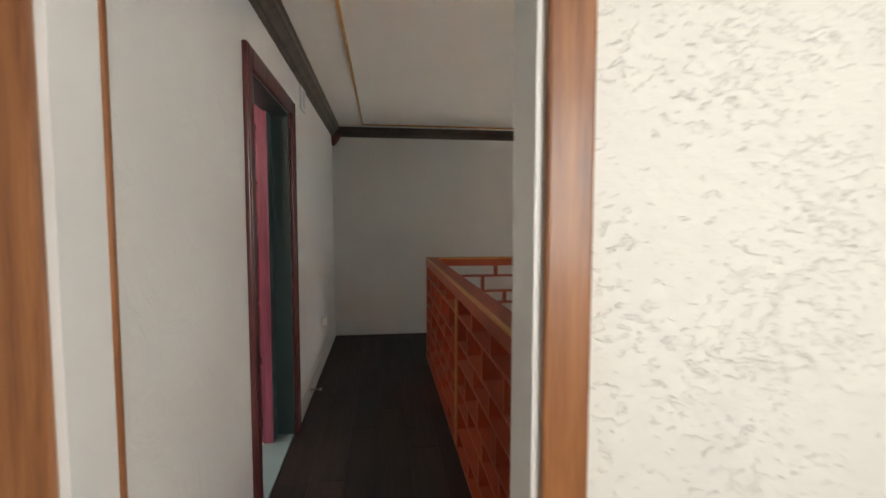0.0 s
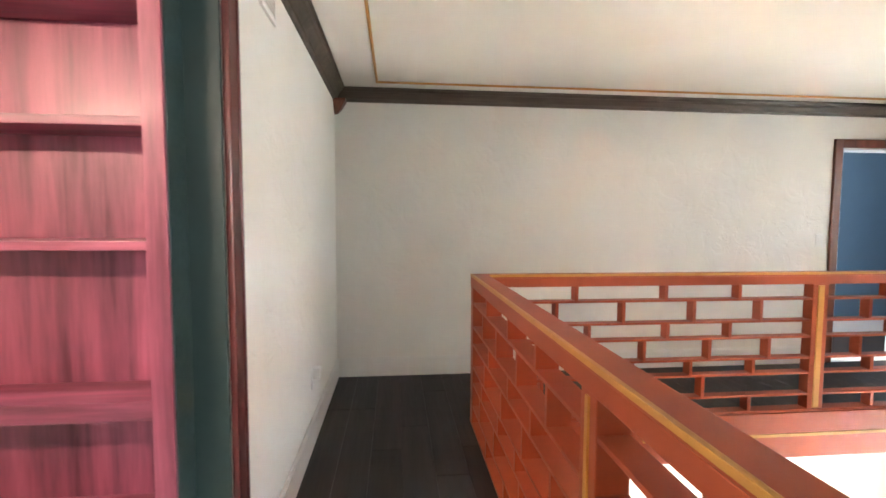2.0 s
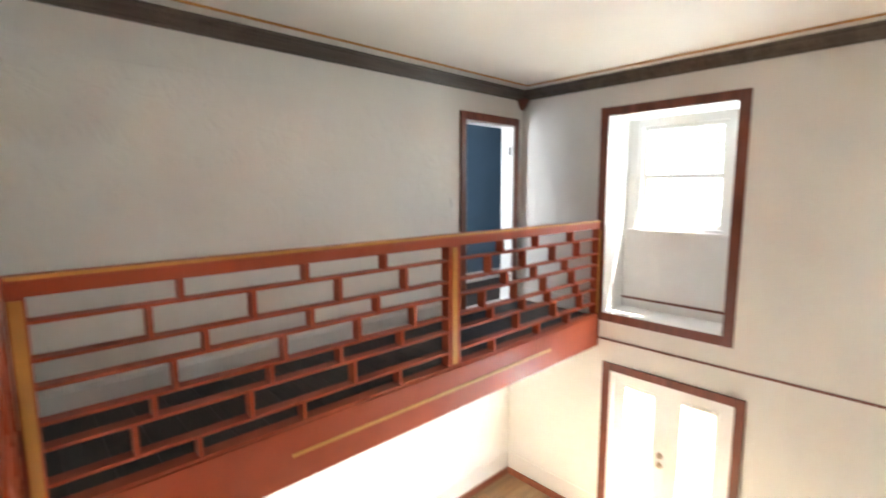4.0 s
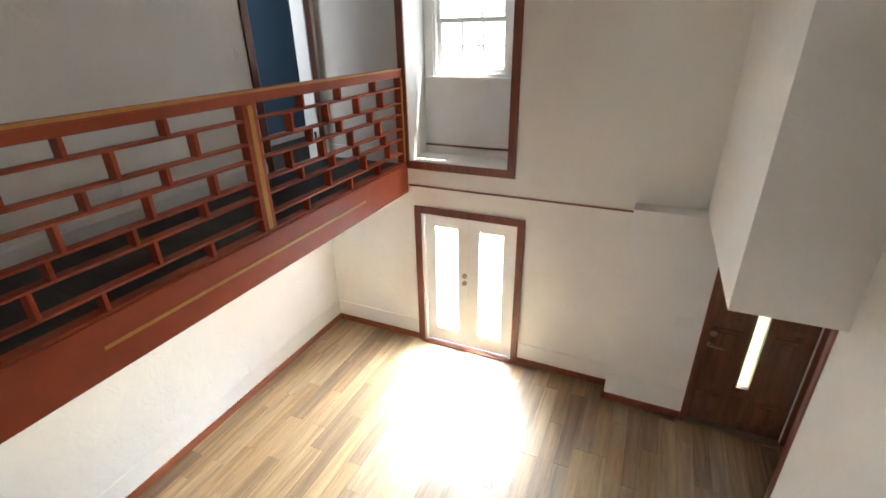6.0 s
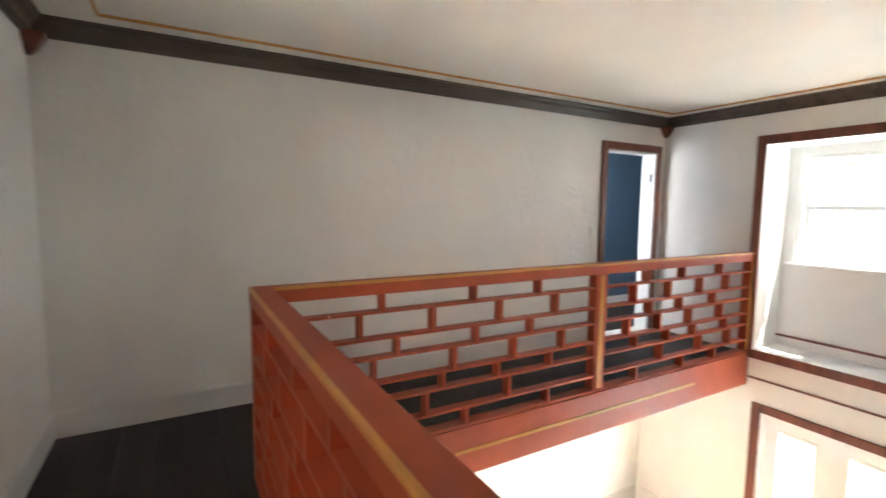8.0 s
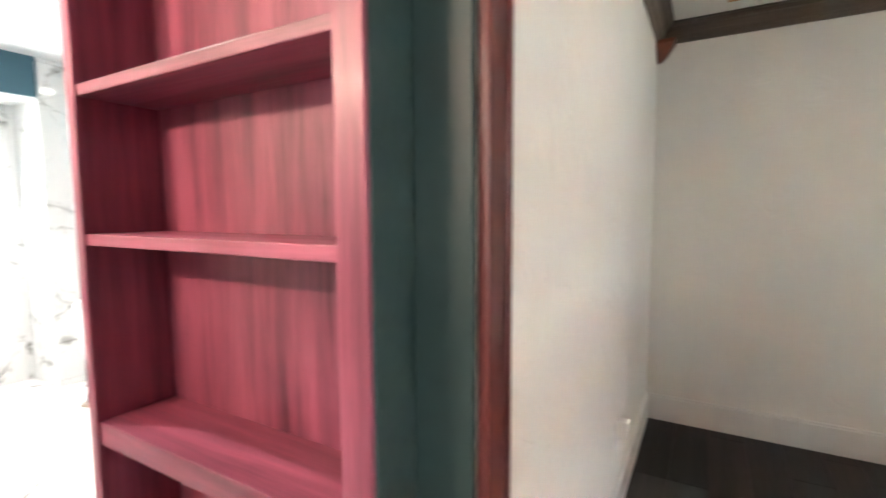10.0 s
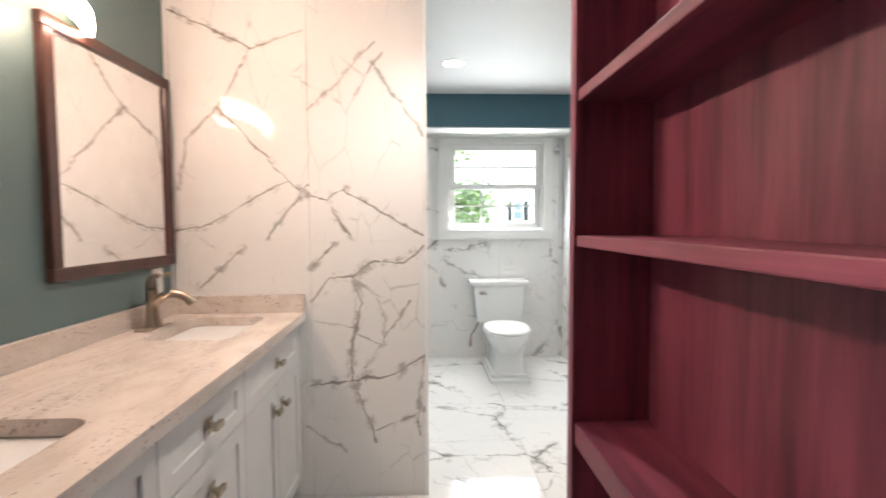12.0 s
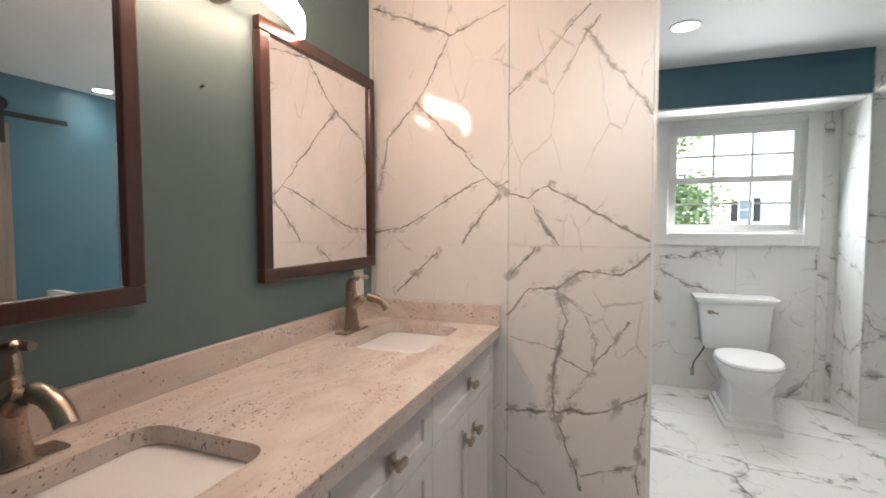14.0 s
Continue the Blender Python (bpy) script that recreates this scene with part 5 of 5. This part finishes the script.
def tree(x, y, h, spread, seed):
    rnd = random.Random(seed)
    z0 = LOW - 0.16
    ob = thing("tree", (x, y, z0), "leafy green broadleaf tree in the garden", "tree", "garden trees")
    bm = bmesh.new()
    sweep(bm, [(x, y, z0), (x + 0.05, y, z0 + h * 0.3), (x - 0.05, y + 0.1, z0 + h * 0.6), (x, y, z0 + h * 0.85)], [0.2, 0.16, 0.11, 0.03], 10)
    tips = []
    for k in range(11):
        a, zz = rnd.uniform(0, 6.28), z0 + h * rnd.uniform(0.25, 0.75)
        tip = Vector((x + spread * 0.75 * math.cos(a), y + spread * 0.75 * math.sin(a), zz + h * rnd.uniform(0.05, 0.2)))
        sweep(bm, [(x, y, zz), tuple((Vector((x, y, zz)) + tip) / 2 + Vector((0, 0, 0.15))), tuple(tip)], [0.07, 0.045, 0.015], 7)
        tips.append(tip)
    part("trunk", bm, BARK, ob, smooth=True)
    verts, faces = [], []
    for k in range(5200):
        c = rnd.choice(tips + [Vector((x, y, z0 + h * 0.85))])
        p = c + Vector((rnd.gauss(0, 1), rnd.gauss(0, 1), rnd.gauss(0, 0.8))) * spread * 0.24
        u = Vector((rnd.uniform(-1, 1), rnd.uniform(-1, 1), rnd.uniform(-0.5, 0.5))).normalized() * rnd.uniform(0.05, 0.10)
        v = u.cross(Vector((rnd.uniform(-1, 1), rnd.uniform(-1, 1), rnd.uniform(-1, 1)))).normalized() * 0.045
        i = len(verts)
        verts += [p - u, p + v, p + u, p - v]
        faces.append((i, i + 1, i + 2, i + 3))
    me = bpy.data.meshes.new("crown")
    me.from_pydata([tuple(q) for q in verts], [], faces)
    me.materials.append(LEAF)
    cr = new("crown", me)
    cr.parent = ob
    cr.matrix_parent_inverse = ob.matrix_basis.inverted()
    return ob


tree(-12.5, 3.15, 7.4, 1.45, 1)
tree(24, 9.5, 7, 2.2, 2)
hs = thing("house", (-22, 8.5, LOW), "white sided neighbouring house with a dark shuttered window", "house")
part("wall", boxes((-27, 3.5, LOW - 0.16, -21, 16.5, 6.6)), SIDING, hs)
bm = bmesh.new()
loft(bm, [[(-27.4, yy, 6.6), (-20.6, yy, 6.6), (-24, yy, 9.2)] for yy in (3.1, 16.9)])
part("roof", bm, ROOF, hs)
wd = part("window", boxes((-21.0, 7.03, 1.50, -20.95, 7.53, 2.34)), WHITE, hs)
for wz in (1.56, 1.95):
    part("pane", boxes((-20.95, 7.08, wz, -20.94, 7.48, wz + 0.34)), paint("dark_window_glass", (0.10, 0.15, 0.20), 0.1, 0.05, 3, 0), wd)
for sy in (6.80, 7.54):
    part("shutter", boxes((-21.0, sy, 1.48, -20.95, sy + 0.22, 2.36)), BLACK, hs, "dark shutter")

# ---- laid pieces: floors and marble slabs ----
def board_mesh(name, lx, ly, h, bev, material):
    bm = boxes((-lx / 2, -ly / 2, -h, lx / 2, ly / 2, 0))
    top = [e for e in bm.edges if all(v.co.z > -1e-6 for v in e.verts)]
    bmesh.ops.bevel(bm, geom=top, offset=bev, segments=1, affect="EDGES")
    return finish(bm, name, material)


def lay(owner, name, mesh, m):
    ob = new(name, mesh)
    ob.parent = owner
    ob.matrix_basis = m
    return ob


meshes = {}


def piece(name, lx, ly, h, bev, material):
    key = (name, round(lx, 3), round(ly, 3), material.name)
    if key not in meshes:
        meshes[key] = board_mesh(name, lx, ly, h, bev, material)
    return meshes[key]


def lay_planks(owner, x0, x1, y0, y1, z, width, length, along, material, rnd, gap=0.0015):
    """Boards of one width with staggered ends, cut at the edges of the rectangle."""
    a0, a1, c0, c1 = (x0, x1, y0, y1) if along == "x" else (y0, y1, x0, x1)
    n = math.ceil((c1 - c0) / width)
    for i in range(n):
        u0, u1 = c0 + i * width, min(c1, c0 + (i + 1) * width)
        if u1 - u0 < 0.01:
            continue
        p = a0 - rnd.choice((0.15, 0.4, 0.65, 0.9)) * length
        while p < a1:
            s, e = max(a0, p), min(a1, p + length)
            p += length
            if e - s < 0.01:
                continue
            la, lc = e - s - gap, u1 - u0 - gap
            mesh = piece("plank", la if along == "x" else lc, lc if along == "x" else la, 0.011, 0.0012, material)
            at = ((s + e) / 2, (u0 + u1) / 2) if along == "x" else ((u0 + u1) / 2, (s + e) / 2)
            lay(owner, "plank", mesh, Matrix.Translation((*at, z)))


rnd = random.Random(5)
lay_planks(floor, 0.0, 1.055, DOORW[0], FAR, 0.0, 0.18, 1.22, "y", DARKFLOOR, rnd)
lay_planks(floor, 1.055, EAST, RAILY + 0.04, FAR, 0.0, 0.18, 1.22, "y", DARKFLOOR, rnd)
lay_planks(floor_low, 1.0, EAST, 0.73, LFAR, LOW, 0.15, 1.0, "x", LOWFLOOR, rnd)
structure("floor_low_rest", boxes((-T, 0.88, LOW - 0.012, 0.998, LFAR, LOW - 0.001)), LOWFLOOR, "laminate floor under the gallery", "floor")


def slabs_x(owner, x, y0, y1, z0, z1, yj, zj, w, h, face, stones=(MARBLE, MARBLE)):
    """Marble slabs on a wall across x, with joints through (yj, zj)."""
    ys = sorted({y0, y1, *[yj + k * w for k in range(-8, 9) if y0 < yj + k * w < y1]})
    zs = sorted({z0, z1, *[zj + k * h for k in range(-4, 5) if z0 < zj + k * h < z1]})
    for a, b in zip(ys, ys[1:]):
        for c, d in zip(zs, zs[1:]):
            if b - a < 0.01 or d - c < 0.01:
                continue
            mesh = piece("tile", d - c - 0.002, b - a - 0.002, 0.011, 0.0008, stones[c >= zj])
            lay(owner, "tile", mesh, pose(x, (a + b) / 2, (c + d) / 2, 0, 90 if face > 0 else -90, 0))


def slabs_y(owner, y, x0, x1, z0, z1, xj, zj, w, h, face):
    xs = sorted({x0, x1, *[xj + k * w for k in range(-8, 9) if x0 < xj + k * w < x1]})
    zs = sorted({z0, z1, *[zj + k * h for k in range(-4, 5) if z0 < zj + k * h < z1]})
    for a, b in zip(xs, xs[1:]):
        for c, d in zip(zs, zs[1:]):
            mesh = piece("tile", b - a - 0.002, d - c - 0.002, 0.011, 0.0008, MARBLE)
            lay(owner, "tile", mesh, pose((a + b) / 2, y, (c + d) / 2, 90 if face < 0 else -90, 0, 0))


W = bpy.data.objects
slabs_x(W["wall_partition"], MARB, VAN, 2.963, 0, BCEIL, 2.421, 1.257, 0.65, 1.24, 1, (PARTITION_LOW, PARTITION_UP))
slabs_x(W["wall_bath_west"], WINX, 1.75, 3.11, 0, 2.178, 3.11, 1.18, 0.60, 1.20, 1)
slabs_x(W["wall_bath_west"], WINX, 3.11, 4.24, 0, 1.18, 3.71, 1.18, 0.60, 1.20, 1)
slabs_x(W["wall_bath_west"], WINX, 4.24, 4.348, 0, 2.178, 3.71, 1.18, 0.60, 1.20, 1)
slabs_x(W["wall_bath_pier"], WEST2, 4.348, NORTH - 0.012, 0, BCEIL, 4.36, 1.25, 0.60, 1.20, 1)
slabs_y(W["wall_bath_pier"], 4.348, WINX, WEST2, 0, 2.178, WEST2 - 0.6, 1.25, 0.60, 1.20, -1)
slabs_y(W["wall_bath_north"], NORTH - 0.012, WEST2, -3.1, 0, 2.1, -3.7, 1.25, 0.60, 1.20, -1)
slabs_y(W["wall_partition"], 2.951, MARB - 0.13, MARB - 0.012, 0, BCEIL, -9, 1.25, 0.60, 1.20, 1)
fx = [WINX + 0.6 * k for k in range(0, 8)]
for i, x in enumerate(fx):
    for k in range(3):
        a, b = x, min(x + 0.6, BW - 0.06)
        y0, y1 = 1.75 + 1.2 * k - (0.6 if i % 2 else 0), 1.75 + 1.2 * (k + 1) - (0.6 if i % 2 else 0)
        if i % 2 and k == 2:
            y1 = NORTH
        y0, y1 = max(1.75, y0), min(NORTH, y1)
        if b - a > 0.02 and y1 - y0 > 0.02:
            lay(floor_bath, "tile", piece("tile", b - a - 0.002, y1 - y0 - 0.002, 0.011, 0.0008, MARBLE), Matrix.Translation(((a + b) / 2, (y0 + y1) / 2, 0.0)))
